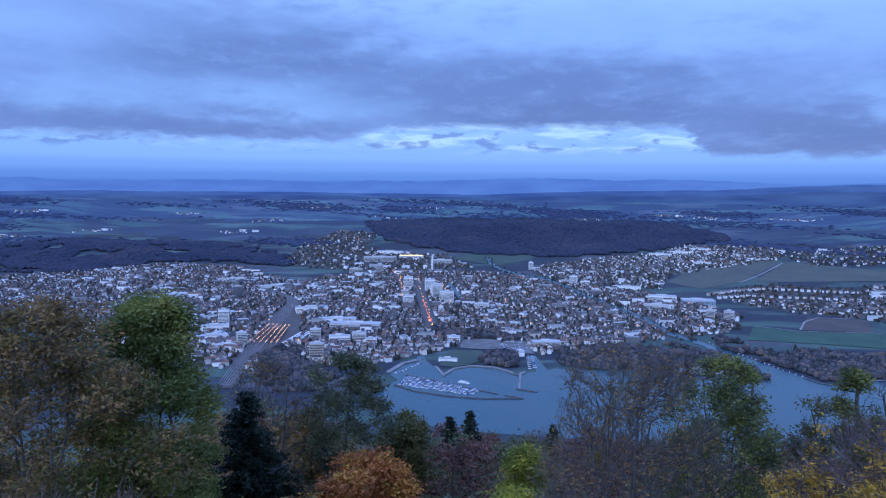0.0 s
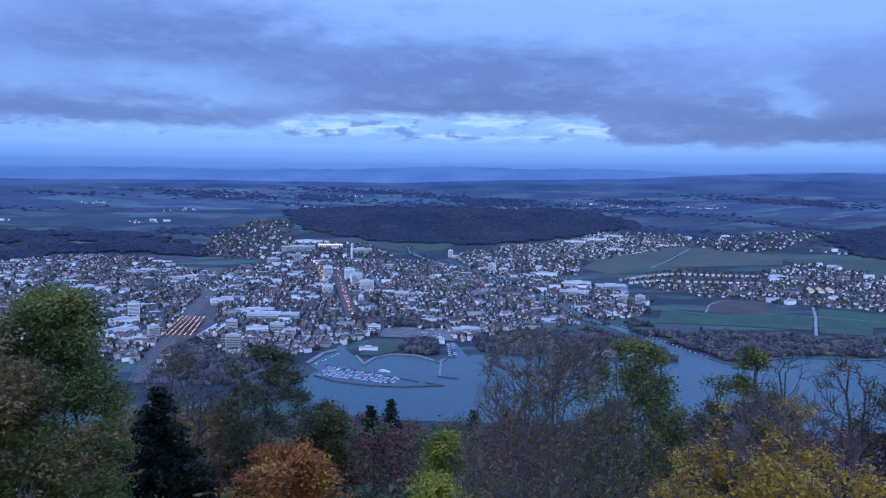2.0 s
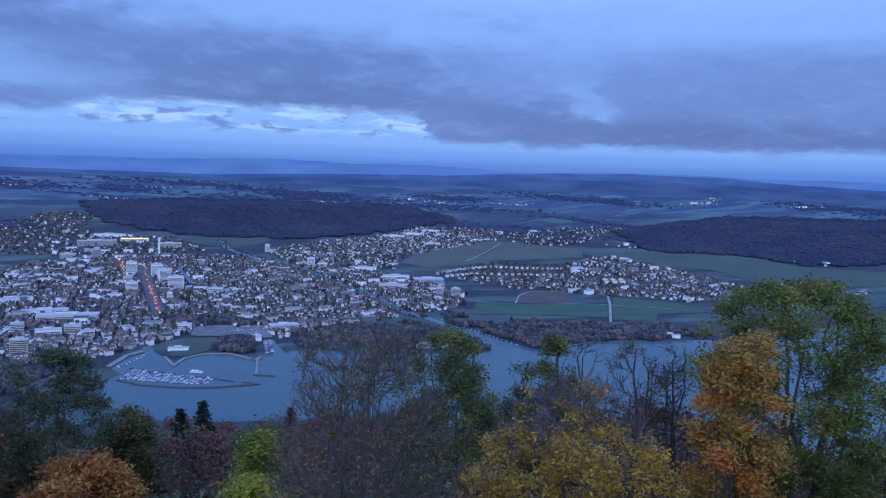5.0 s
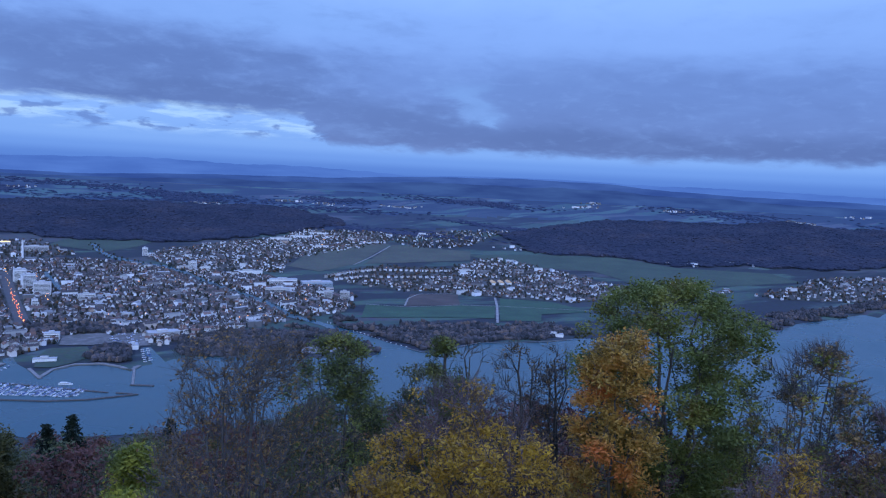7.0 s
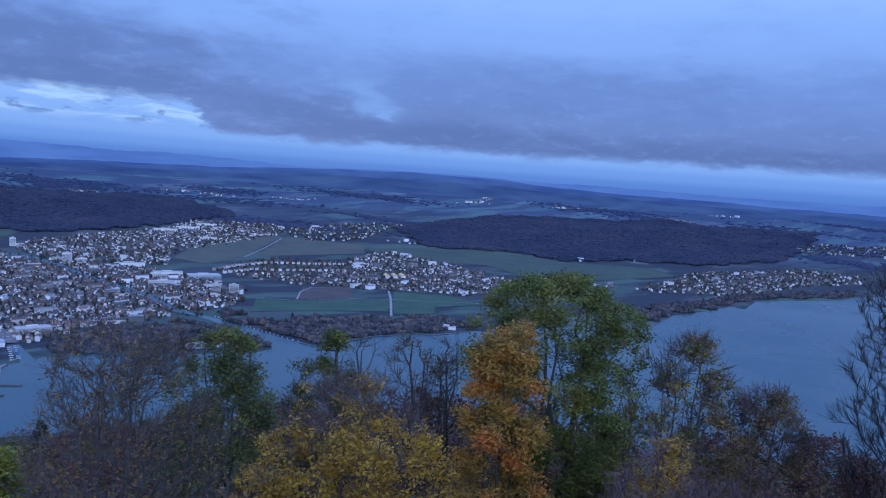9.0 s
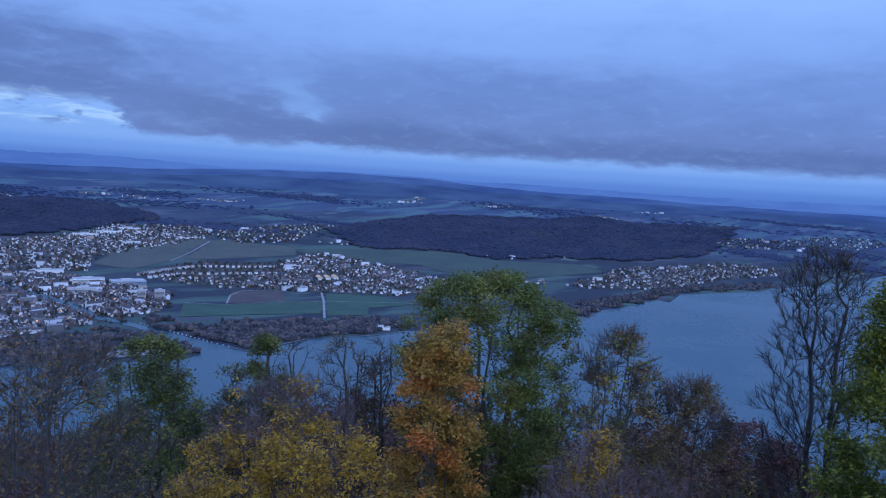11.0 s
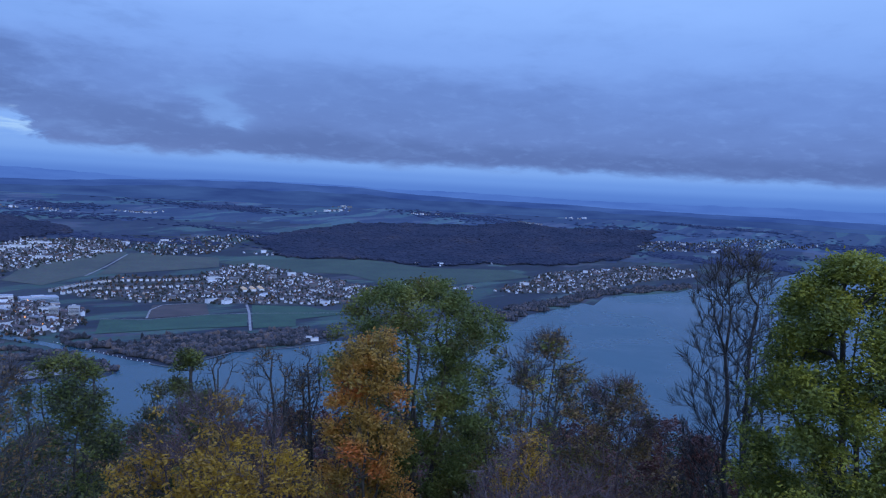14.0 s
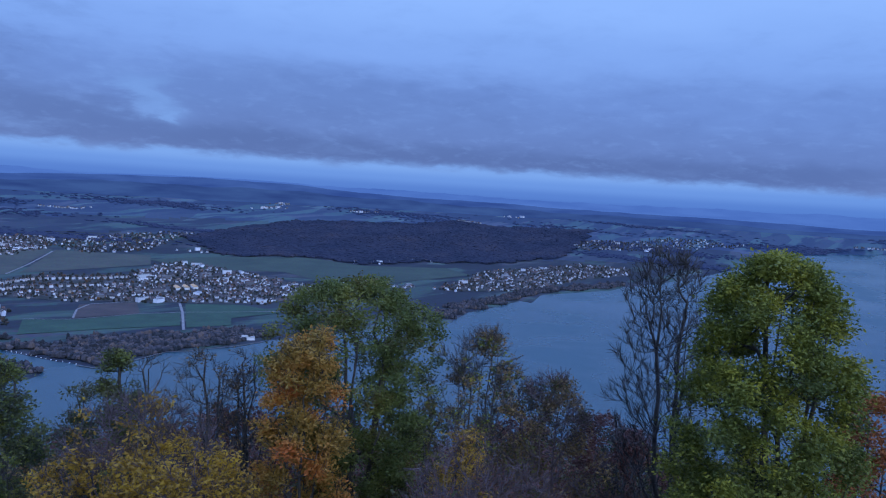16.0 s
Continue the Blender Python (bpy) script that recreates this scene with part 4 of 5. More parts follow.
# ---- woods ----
for poly, pitch, mat, gap, label in ((HILLWOOD, 10.5, HAZY_CANOPY, 0, "dark autumn wood covering a low hill"), (LEFTWOOD, 10.5, HAZY_CANOPY, -0.25, "dark wood beyond the town"),
                                     (RIDGEWOOD, 11.5, HAZY_CANOPY, 0, "long dark wooded ridge"), (SHOREWOOD, 6.6, SHORE_CANOPY, 0, "brown leafless wood along the lake shore"),
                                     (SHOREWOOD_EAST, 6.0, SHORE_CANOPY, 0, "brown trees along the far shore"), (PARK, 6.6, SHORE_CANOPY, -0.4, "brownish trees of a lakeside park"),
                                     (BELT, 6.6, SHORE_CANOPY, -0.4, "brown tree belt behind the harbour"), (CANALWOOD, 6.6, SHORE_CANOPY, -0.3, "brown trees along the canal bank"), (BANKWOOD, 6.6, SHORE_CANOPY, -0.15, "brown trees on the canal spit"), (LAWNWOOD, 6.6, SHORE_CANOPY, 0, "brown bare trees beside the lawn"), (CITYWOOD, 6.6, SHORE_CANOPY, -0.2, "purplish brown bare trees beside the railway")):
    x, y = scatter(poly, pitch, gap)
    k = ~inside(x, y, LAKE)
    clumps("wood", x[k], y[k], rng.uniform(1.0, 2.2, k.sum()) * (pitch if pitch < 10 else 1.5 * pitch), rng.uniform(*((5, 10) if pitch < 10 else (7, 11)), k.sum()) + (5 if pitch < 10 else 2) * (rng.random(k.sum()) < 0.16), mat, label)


# narrow woods and hamlets of the far plain
strip_x, strip_y = [], []
for k in range(60):
    az_, d_ = radians(rng.uniform(-36, 90)), rng.uniform(3350, 4650)
    cx, cy = d_ * math.sin(az_), d_ * math.cos(az_)
    if any(inside(np.array(cx), np.array(cy), q) for q in (LAKE, FARVILLAGE, NORTH, HILLWOOD, RIDGEWOOD)):
        continue
    n = int(rng.uniform(60, 340))
    u, v = rng.normal(0, rng.uniform(80, 280), n), rng.normal(0, rng.uniform(20, 60), n)
    strip_x.append(cx + u * math.cos(az_ + 0.2) + v * math.sin(az_)), strip_y.append(cy - u * math.sin(az_ + 0.2) + v * math.cos(az_))
x, y = np.concatenate(strip_x), np.concatenate(strip_y)
k = ~inside(x, y, LAKE)
clumps("far_wood", x[k], y[k], rng.uniform(16, 34, k.sum()), rng.uniform(3, 5, k.sum()), HAZY_WOOD, "narrow dark hazy woods across the far plain")
ham_x, ham_y = [], []
for hx, hy in HAMLETS:
    n = int(rng.uniform(8, 26))
    az_ = math.atan2(hx, hy)
    u, v = rng.normal(0, 45, n), rng.normal(0, 14, n)
    ham_x.append(hx + u * math.cos(az_) + v * math.sin(az_)), ham_y.append(hy - u * math.sin(az_) + v * math.cos(az_))
x, y = np.concatenate(ham_x), np.concatenate(ham_y)
district("houses", x, y, rng.uniform(-0.4, 0.4, len(x)), 0.04, "far hamlets of pale houses on the plain")

# ---- tall buildings ----
def tower_block(x, y, w, d, h, turn, mat, label, rows=True):
    z = float(height(x, y))
    top = root("apartment_block", pose(x, y, z - 1, 0, 0, turn), label, "building", "tall buildings")
    part("wall", boxed((-w / 2, w / 2, -d / 2, d / 2, 0, h)), mat, top)
    part("roof", boxed((-w / 2 - 0.3, w / 2 + 0.3, -d / 2 - 0.3, d / 2 + 0.3, h, h + 0.7)), FLATROOF, top)
    part("plant_room", boxed((-w * 0.2, w * 0.15, -d * 0.2, d * 0.25, h + 0.7, h + 3.6)), CONCRETE, top)
    side = 1 if x < 0 else -1
    if rows:
        for k in range(int((h - 3) // 3.1)):
            z0 = 2.6 + 3.1 * k
            part("ribbon_window", boxed((-w / 2 + 0.8, w / 2 - 0.8, -d / 2 - 0.12, -d / 2 + 0.1, z0, z0 + 1.5)), GLASS, top)
            part("ribbon_window", boxed((side * w / 2 - 0.11, side * w / 2 + 0.11, -d / 2 + 0.8, d / 2 - 0.8, z0, z0 + 1.5)), GLASS, top)
    return top


for x, y, w, d, h, turn, mat, label in (
        (-574, 2013, 24, 16, 35, 4, DARKCLAD, "dark glass office tower with white edges"),
        (-501, 1641, 24, 14, 34, 9, WHITEWALL, "white tower block near the station"),
        (-399, 1420, 19, 16, 27, 24, CONCRETE, "pale grey office block beside the railway"),
        (-354, 1778, 17, 12, 18, 13, WHITEWALL, "white block beside the station yard"),
        (-230, 1309, 26, 12, 31, -1, BEIGE, "beige slab tower block near the lake"),
        (-264, 1487, 22, 14, 22, 8, CONCRETE, "grey office block near the station"),
        (-209, 1456, 43, 16, 15, 7, WHITEWALL, "long white office building"),
        (-170, 1463, 28, 14, 20, -2, CONCRETE, "grey block of flats near the lake"),
        (-144, 1442, 23, 12, 13, 12, WHITEWALL, "low white office building"),
        (-194, 1599, 112, 30, 14, -3, CONCRETE, "long low industrial hall with a pale roof"),
        (-246, 1677, 87, 24, 10, 5, WHITEWALL, "long white industrial hall"),
        (-107, 2248, 29, 30, 34, 3, WHITEWALL, "white slab block beside the avenue"),
        (-109, 2073, 21, 16, 19, 1, CONCRETE, "grey block of flats beside the avenue"),
        (-93, 1946, 28, 18, 24, 5, WHITEWALL, "white tower block beside the avenue"),
        (-39, 2200, 29, 30, 34, 7, WHITEWALL, "white terraced block beside the avenue"),
        (-18, 2090, 30, 26, 35, 13, WHITEWALL, "broad white slab block by the avenue"),
        (12, 1974, 37, 18, 32, -6, WHITEWALL, "broad white tower block by the avenue"),
        (-4, 1814, 12, 9, 18, 4, WHITEWALL, "small white tower beside the avenue"),
        (102, 1874, 38, 14, 16, 2, WHITEWALL, "white low block with a bright front"),
        (327, 2670, 17, 10, 27, -12, WHITEWALL, "white tower block beside the river"),
        (428, 2352, 24, 10, 26, -24, WHITEWALL, "pale tower block in the suburb"),
        (462, 2325, 28, 10, 14, 1, WHITEWALL, "pale block of flats in the suburb"),
        (658, 1756, 20, 12, 24, -26, CONCRETE, "grey slab block of flats"),
        (689, 1720, 23, 12, 27, -27, CONCRETE, "grey balconied block of flats"),
        (704, 1977, 86, 40, 14, -8, BLUEROOF, "large hall with a blue grey roof"),
        (618, 2019, 77, 26, 18, -14, WHITEWALL, "white hall building in the suburb"),
        (562, 1882, 63, 18, 15, -17, CONCRETE, "grey school building with flat roof"),
        (-225, 2562, 26, 12, 28, 12, CONCRETE, "pale tower block at the edge of town"),
        (-307, 2550, 45, 14, 17, -6, CONCRETE, "grey factory building in town"),
        (-247, 2834, 125, 30, 19, 10, CONCRETE, "large grey factory hall"),
        (-5, 2787, 82, 24, 17, -3, CONCRETE, "long grey factory hall beside the chimney"),
        (-221, 3043, 112, 24, 11, -7, WHITEWALL, "pale factory hall in town"),
        (149, 1358, 14, 26, 8, -1, WHITEWALL, "white boat hall beside the small harbour"),
        (210, 1441, 57, 26, 10, 3, FLATROOF, "low hall with a grey roof by the harbour"),
        (11, 1304, 34, 9, 6, -8, WHITEWALL, "low white beach pavilion"),
        (967, 1210, 38, 10, 7, -35, WHITEWALL, "low white bathing house on the shore"),
        (24, 1467, 25, 16, 13, -6, WHITEWALL, "white sheds beside the gravel ground"),
        (-500, 1569, 60, 20, 12, 24, WHITEWALL, "white shopping block in town"),
        (-475, 1474, 63, 20, 10, 24, WHITEWALL, "broad white city block"),
        (-421, 1392, 47, 14, 9, 9, CONCRETE, "grey city block of flats"),
        (-584, 1677, 52, 18, 12, 28, WHITEWALL, "white city block of flats"),
        (-743, 2028, 111, 26, 10, 24, BLUEROOF, "long hall with a blue grey roof"),
        (-597, 1589, 50, 18, 13, 25, WHITEWALL, "white city block near the hill"),
        (-505, 2225, 134, 30, 8, 21, CONCRETE, "long pale station depot hall"),
        (-668, 2342, 125, 26, 9, 14, CONCRETE, "long grey warehouse in town"),
        (-333, 1824, 82, 18, 11, 17, WHITEWALL, "low white city building"),
        (150, 1905, 42, 14, 7, 6, WHITEWALL, "pale row of flats in town"),
        (118, 1669, 61, 12, 7, -15, CONCRETE, "low brown grey row of flats"),
        (573, 2236, 85, 14, 12, -4, WHITEWALL, "long white terrace of flats"),
        (1002, 3028, 94, 12, 12, -21, WHITEWALL, "white terrace of flats on the slope"),
        (898, 2981, 92, 12, 12, -17, WHITEWALL, "white terrace of flats on the slope"),
        (1107, 3106, 87, 12, 10, -29, WHITEWALL, "white terrace of flats on the slope"),
):
    tower_block(x, y, w, d, h, turn, mat, label, h > 12)
TANROOF = noisy("tan_roof", [(0.3, (0.6, 0.36, 0.16)), (0.7, (0.75, 0.48, 0.24))], 0.1, 0.8, 0.2)
# the factory hall with lit roof strips
hall = root("factory_hall", pose(-128, 2930, float(height(-128, 2930))), "long hall under glowing yellow roof strips", "building")
part("wall", boxed((-50, 50, -14, 14, 0, 10)), CONCRETE, hall)
for k in range(5):
    part("skylight", boxed((-48, 48, -13 + 5.4 * k, -10 + 5.4 * k, 10, 11.4)), glowing("skylight_glow", (1.0, 0.66, 0.22), 1.3) if k % 2 == 0 else FLATROOF, hall)
for k, (x, y) in enumerate(TANHALLS):
    sheds = root("gabled_hall", pose(x, y, float(height(x, y)), 0, 0, 66), "long hall with a lit tan roof", "building", "tan roofed halls")
    part("wall", boxed((-24, 24, -7, 7, 0, 7)), WHITEWALL, sheds)
    bm = bmesh.new()
    a = [bm.verts.new(q) for q in ((-25, -8, 6.8), (25, -8, 6.8), (-25, 0, 10.5), (25, 0, 10.5), (-25, 8, 6.8), (25, 8, 6.8))]
    for f in ((0, 1, 3, 2), (2, 3, 5, 4), (0, 2, 4), (5, 3, 1)):
        bm.faces.new([a[i] for i in f])
    part("roof", bm, TANROOF, sheds)

chimney = root("smokestack", pose(-38, 2594, float(height(-38, 2594))), "tall slim pale factory chimney", "chimney")
bm = bmesh.new()
bmesh.ops.create_cone(bm, cap_ends=True, segments=16, radius1=3.4, radius2=2.6, depth=62, matrix=Matrix.Translation((0, 0, 31)))
part("shaft", bm, WHITEWALL, chimney)
bm = bmesh.new()
bmesh.ops.create_cone(bm, cap_ends=True, segments=16, radius1=3.0, radius2=3.0, depth=2.5, matrix=Matrix.Translation((0, 0, 61)))
part("rim", bm, CONCRETE, chimney)

# ---- lamps and evening traffic ----
def street_lamp(x, y, mat, s, label):
    top = root("street_lamp", pose(x, y, float(height(x, y))), label, "street lamp", "street lamps")
    part("post", boxed((-0.12, 0.12, -0.12, 0.12, 0, 9)), STEEL, top)
    part("head", boxed((-s / 2, s / 2, -s / 2, s / 2, 9, 9 + s * 0.6)), mat, top)


for line, gap_, mat in ((AVENUE, 46, LAMP_ORANGE), (STREET_W, 22, LAMP_ORANGE), (STREET_E, 40, LAMP_ORANGE)):
    for x, y, a in along(line, gap_):
        street_lamp(x + rng.uniform(-5, 5), y + rng.uniform(-6, 6), mat, rng.uniform(1.1, 1.7), "glowing orange street lamp beside the road")


def car(x, y, a):
    top = root("car", pose(x, y, float(height(x, y)) + 1.0, 0, 0, a), "car with glowing lights on the avenue", "car", "evening traffic")
    bm = boxed((-2.2, 2.2, -0.9, 0.9, 0.3, 0.95))
    bmesh.ops.bevel(bm, geom=bm.edges[:], offset=0.15, segments=1, affect="EDGES")
    part("body", bm, DARKCLAD, top)
    part("cabin", boxed((-1.5, 0.9, -0.75, 0.75, 0.95, 1.5)), GLASS, top)
    for sgn in (-1, 1):
        part("tail_light", boxed((-2.35, -2.1, sgn * 0.6 - 0.35, sgn * 0.6 + 0.35, 0.6, 1.2)), LAMP_RED, top)
        part("headlight", boxed((2.1, 2.35, sgn * 0.6 - 0.25, sgn * 0.6 + 0.25, 0.6, 0.95)), LAMP_WARM, top)


for x, y, a in along(AVENUE[:3], 17):
    car(x + rng.uniform(-2, 5), y, math.degrees(a) + rng.uniform(-3, 3))

for poly, n in ((TOWN, 130), (NORTH, 26), (SLOPE, 12), (ROWS, 5), (VILLAGE, 4)):
    p = np.asarray(poly)
    c = 0
    while c < n:
        x, y = rng.uniform(p[:, 0].min(), p[:, 0].max()), rng.uniform(p[:, 1].min(), p[:, 1].max())
        if inside(np.array(x), np.array(y), poly) and not inside(np.array(x), np.array(y), LAKE):
            street_lamp(x, y, LAMP_ORANGE if rng.random() < 0.7 else LAMP_WARM, rng.uniform(0.7, 1.4), "glowing orange street lamp among houses")
            c += 1

# ---- shore, harbour and boats ----
draped("river", RIVER, WATER, 0.6, 80, label="river winding through the town")


def quay(name, points, width, tall, mat, label):
    vs, fs = [], []
    for x, y, a in along(points, 12):
        nx, ny = -math.sin(a) * width / 2, math.cos(a) * width / 2
        for s, z in ((1, -1), (1, tall), (-1, tall), (-1, -1)):
            vs.append((x + s * nx, y + s * ny, -DEEP + z))
    n = len(vs) // 4
    for i in range(n - 1):
        for k in range(4):
            fs.append((4 * i + k, 4 * i + 4 + k, 4 * i + 4 + (k + 1) % 4, 4 * i + (k + 1) % 4))
    fs += [(0, 1, 2, 3), tuple(4 * n - 4 + k for k in (3, 2, 1, 0))]
    return tagged(link_mesh(name, vs, fs, mat), label, "pier")


band("shore", SHORELINE, 5, SAND, 0.9, "narrow pale strip of lake shore")
bx_ = [(x + rng.uniform(-9, 9), y + rng.uniform(-9, 9)) for x, y, a in along(RIVER + RIVER[:1], 26)]
x, y = np.array([q[0] for q in bx_]), np.array([q[1] for q in bx_])
clumps("river_trees", x, y, rng.uniform(5, 9, len(x)), rng.uniform(4, 8, len(x)), TOWN_CANOPY, "dark trees along the river banks")
draped("creek", CREEK, WATER, 0.7, 80, label="short bright canal between town houses")
quay("breakwater", BREAK, 3.5, 1.4, TIMBER, "dark curved breakwater round the marina")
quay("breakwater", BREAK2, 3, 1.2, TIMBER, "short dark floating breakwater")
quay("pier", PIER, 2.5, 1.2, TIMBER, "dark timber pier along the berths")
quay("jetty", JETTY, 3.5, 1.3, QUAYSTONE, "pale concrete jetty beside the bay")
quay("jetty", JETTYHEAD, 4, 1.3, TIMBER, "dark pier head at the end of the jetty")
quay("promenade", PROM, 6, 1.5, QUAYSTONE, "pale curved promenade round the bathing bay")
quay("mole", MOLE, 5, 1.4, QUAYSTONE, "pale stone mole beside the bay")
quay("quay", QUAY, 9, 1.5, QUAYSTONE, "pale quay beside the boat moorings")
draped("lawn", LAWN, MEADOW, 0.7, label="green lawn beside the bathing bay")
draped("parking_ground", GRAVEL, SAND, 0.7, label="pale gravel ground behind the lawn")
draped("boat_yard", BOATPARK, SAND, 0.95, label="pale yard with laid up boats")
draped("pool_deck", POOL, QUAYSTONE, 1.2, label="pale deck of a lakeside bathing place")


def boat_kind(length, sail, label):
    top = root("boat", Matrix.Identity(4), label, "boat", "boats in the marina")
    w = length * 0.3
    bm = bmesh.new()
    rings_ = []
    for u, f in ((-0.5, 0.75), (-0.2, 1.0), (0.15, 0.95), (0.38, 0.55), (0.5, 0.06)):
        rings_.append([bm.verts.new((u * length, s * w * f / 2 * q, z)) for s, q, z in ((-1, 0.7, -0.2), (-1, 1, 0.9 + 0.3 * max(u, 0)), (1, 1, 0.9 + 0.3 * max(u, 0)), (1, 0.7, -0.2))])
    for a, b in zip(rings_, rings_[1:]):
        for k in range(4):
            bm.faces.new((a[k], b[k], b[(k + 1) % 4], a[(k + 1) % 4]))
    bm.faces.new(rings_[0])
    bm.faces.new(rings_[-1][::-1])
    part("hull", bm, HULL, top)
    bm = boxed((-length * 0.44, length * 0.24, -w * 0.42, w * 0.42, 0.85, 1.6))
    bmesh.ops.bevel(bm, geom=bm.edges[:], offset=0.25, segments=1, affect="EDGES")
    part("cover", bm, COVER, top)
    if sail:
        part("mast", boxed((length * 0.05, length * 0.05 + 0.16, -0.08, 0.08, 0.9, length * 1.25)), STEEL, top)
        part("boom", boxed((-length * 0.38, length * 0.05, -0.12, 0.12, 2.0, 2.3)), COVER, top)
    return top


boats = [boat_kind(5.8, True, "white sailing boat with covered boom moored in the marina"), boat_kind(4.8, False, "small motor boat under a cover"), boat_kind(6.8, True, "larger white sailing yacht at its berth")]
berths = []
for (x0, y0), (x1, y1) in BERTH_ROWS:
    ux, uy = x1 - x0, y1 - y0
    n_ = int(math.hypot(ux, uy) / 3.3)
    head = math.degrees(math.atan2(uy, ux)) + 90
    for i in range(n_):
        u = (i + 0.5) / n_
        for side in (-1, 1):
            if rng.random() < 0.76:
                a = radians(head)
                berths.append((x0 + ux * u + side * 3.9 * math.cos(a), y0 + uy * u + side * 3.9 * math.sin(a), head + (0 if side > 0 else 180)))
    quay("landing_stage", [(x0, y0), (x1, y1)], 1.6, 0.8, TIMBER, "narrow timber landing stage")
for i in range(9):
    berths.append((QUAY[0][0] + 14 + i * 5, QUAY[0][1] - 6 + i * 9, -50))
for i in range(14):
    berths.append((LAKE[21][0] - 22 + (i % 2) * 9 + i * 0.5, LAKE[21][1] - 100 + i * 7, 0 if i % 2 else 180))
for i, (x, y, a) in enumerate(berths):
    m = pose(x, y, -DEEP + 0.1, 0, 0, a + rng.uniform(-4, 4))
    if i < 3:
        boats[i].matrix_world = m
    else:
        copy_thing(boats[int(rng.integers(0, 3))], m)
ship = root("passenger_boat", pose(PIER[1][0] + 26, PIER[1][1] + 6, -DEEP + 0.1, 0, 0, -24) @ Matrix.Scale(0.55, 4), "white passenger boat with two decks", "boat")
part("hull", boxed((-18, 18, -3, 3, -0.3, 2.0)), WHITEWALL, ship)
part("cabin", boxed((-15, 12, -2.6, 2.6, 2.0, 4.4)), WHITEWALL, ship)
part("ribbon_window", boxed((-14, 11, -2.75, 2.75, 2.9, 3.7)), GLASS, ship)
part("upper_deck", boxed((-12, 4, -2.2, 2.2, 4.4, 6.4)), WHITEWALL, ship)
yard_boats = 0
while yard_boats < 34:
    q = np.asarray(BOATPARK)
    x, y = rng.uniform(q[:, 0].min(), q[:, 0].max()), rng.uniform(q[:, 1].min(), q[:, 1].max())
    if inside(np.array(x), np.array(y), BOATPARK):
        tagged(copy_thing(boats[1], pose(x, y, -DEEP + 0.9, 0, 0, rng.choice((20, 110)))), "covered motor boat laid up on land", group="boats laid up on land")
        yard_boats += 1
buoys = along(BUOYS, 11)
for i, (x, y, a) in enumerate(buoys):
    b = root("buoy", pose(x, y, -DEEP), "white mooring buoy in a line across the canal mouth", "buoy", "line of buoys")
    bm = bmesh.new()
    bmesh.ops.create_icosphere(bm, subdivisions=1, radius=1.1, matrix=Matrix.Translation((0, 0, 0.5)))
    part("float", bm, WHITEWALL, b)


# ---- trees of the slope ----
def tubes(paths):
    """Tapered limbs as one mesh: pairs of ends with their radii."""
    vs, fs = [], []
    for p, q, r0, r1 in paths:
        d = q - p
        n = np.linalg.norm(d)
        if n < 1e-4:
            continue
        d = d / n
        a = np.cross(d, (0.3, 0.8, 0.52))
        a = a / (np.linalg.norm(a) + 1e-9)
        b = np.cross(d, a)
        k = 6 if r0 > 0.08 else (4 if r0 > 0.03 else 3)
        o = len(vs)
        for c, r in ((p, r0), (q, r1)):
            for i in range(k):
                t = 2 * math.pi * i / k
                vs.append(tuple(c + r * (math.cos(t) * a + math.sin(t) * b)))
        for i in range(k):
            j = (i + 1) % k
            fs.append((o + i, o + j, o + k + j, o + k + i))
    return vs, fs


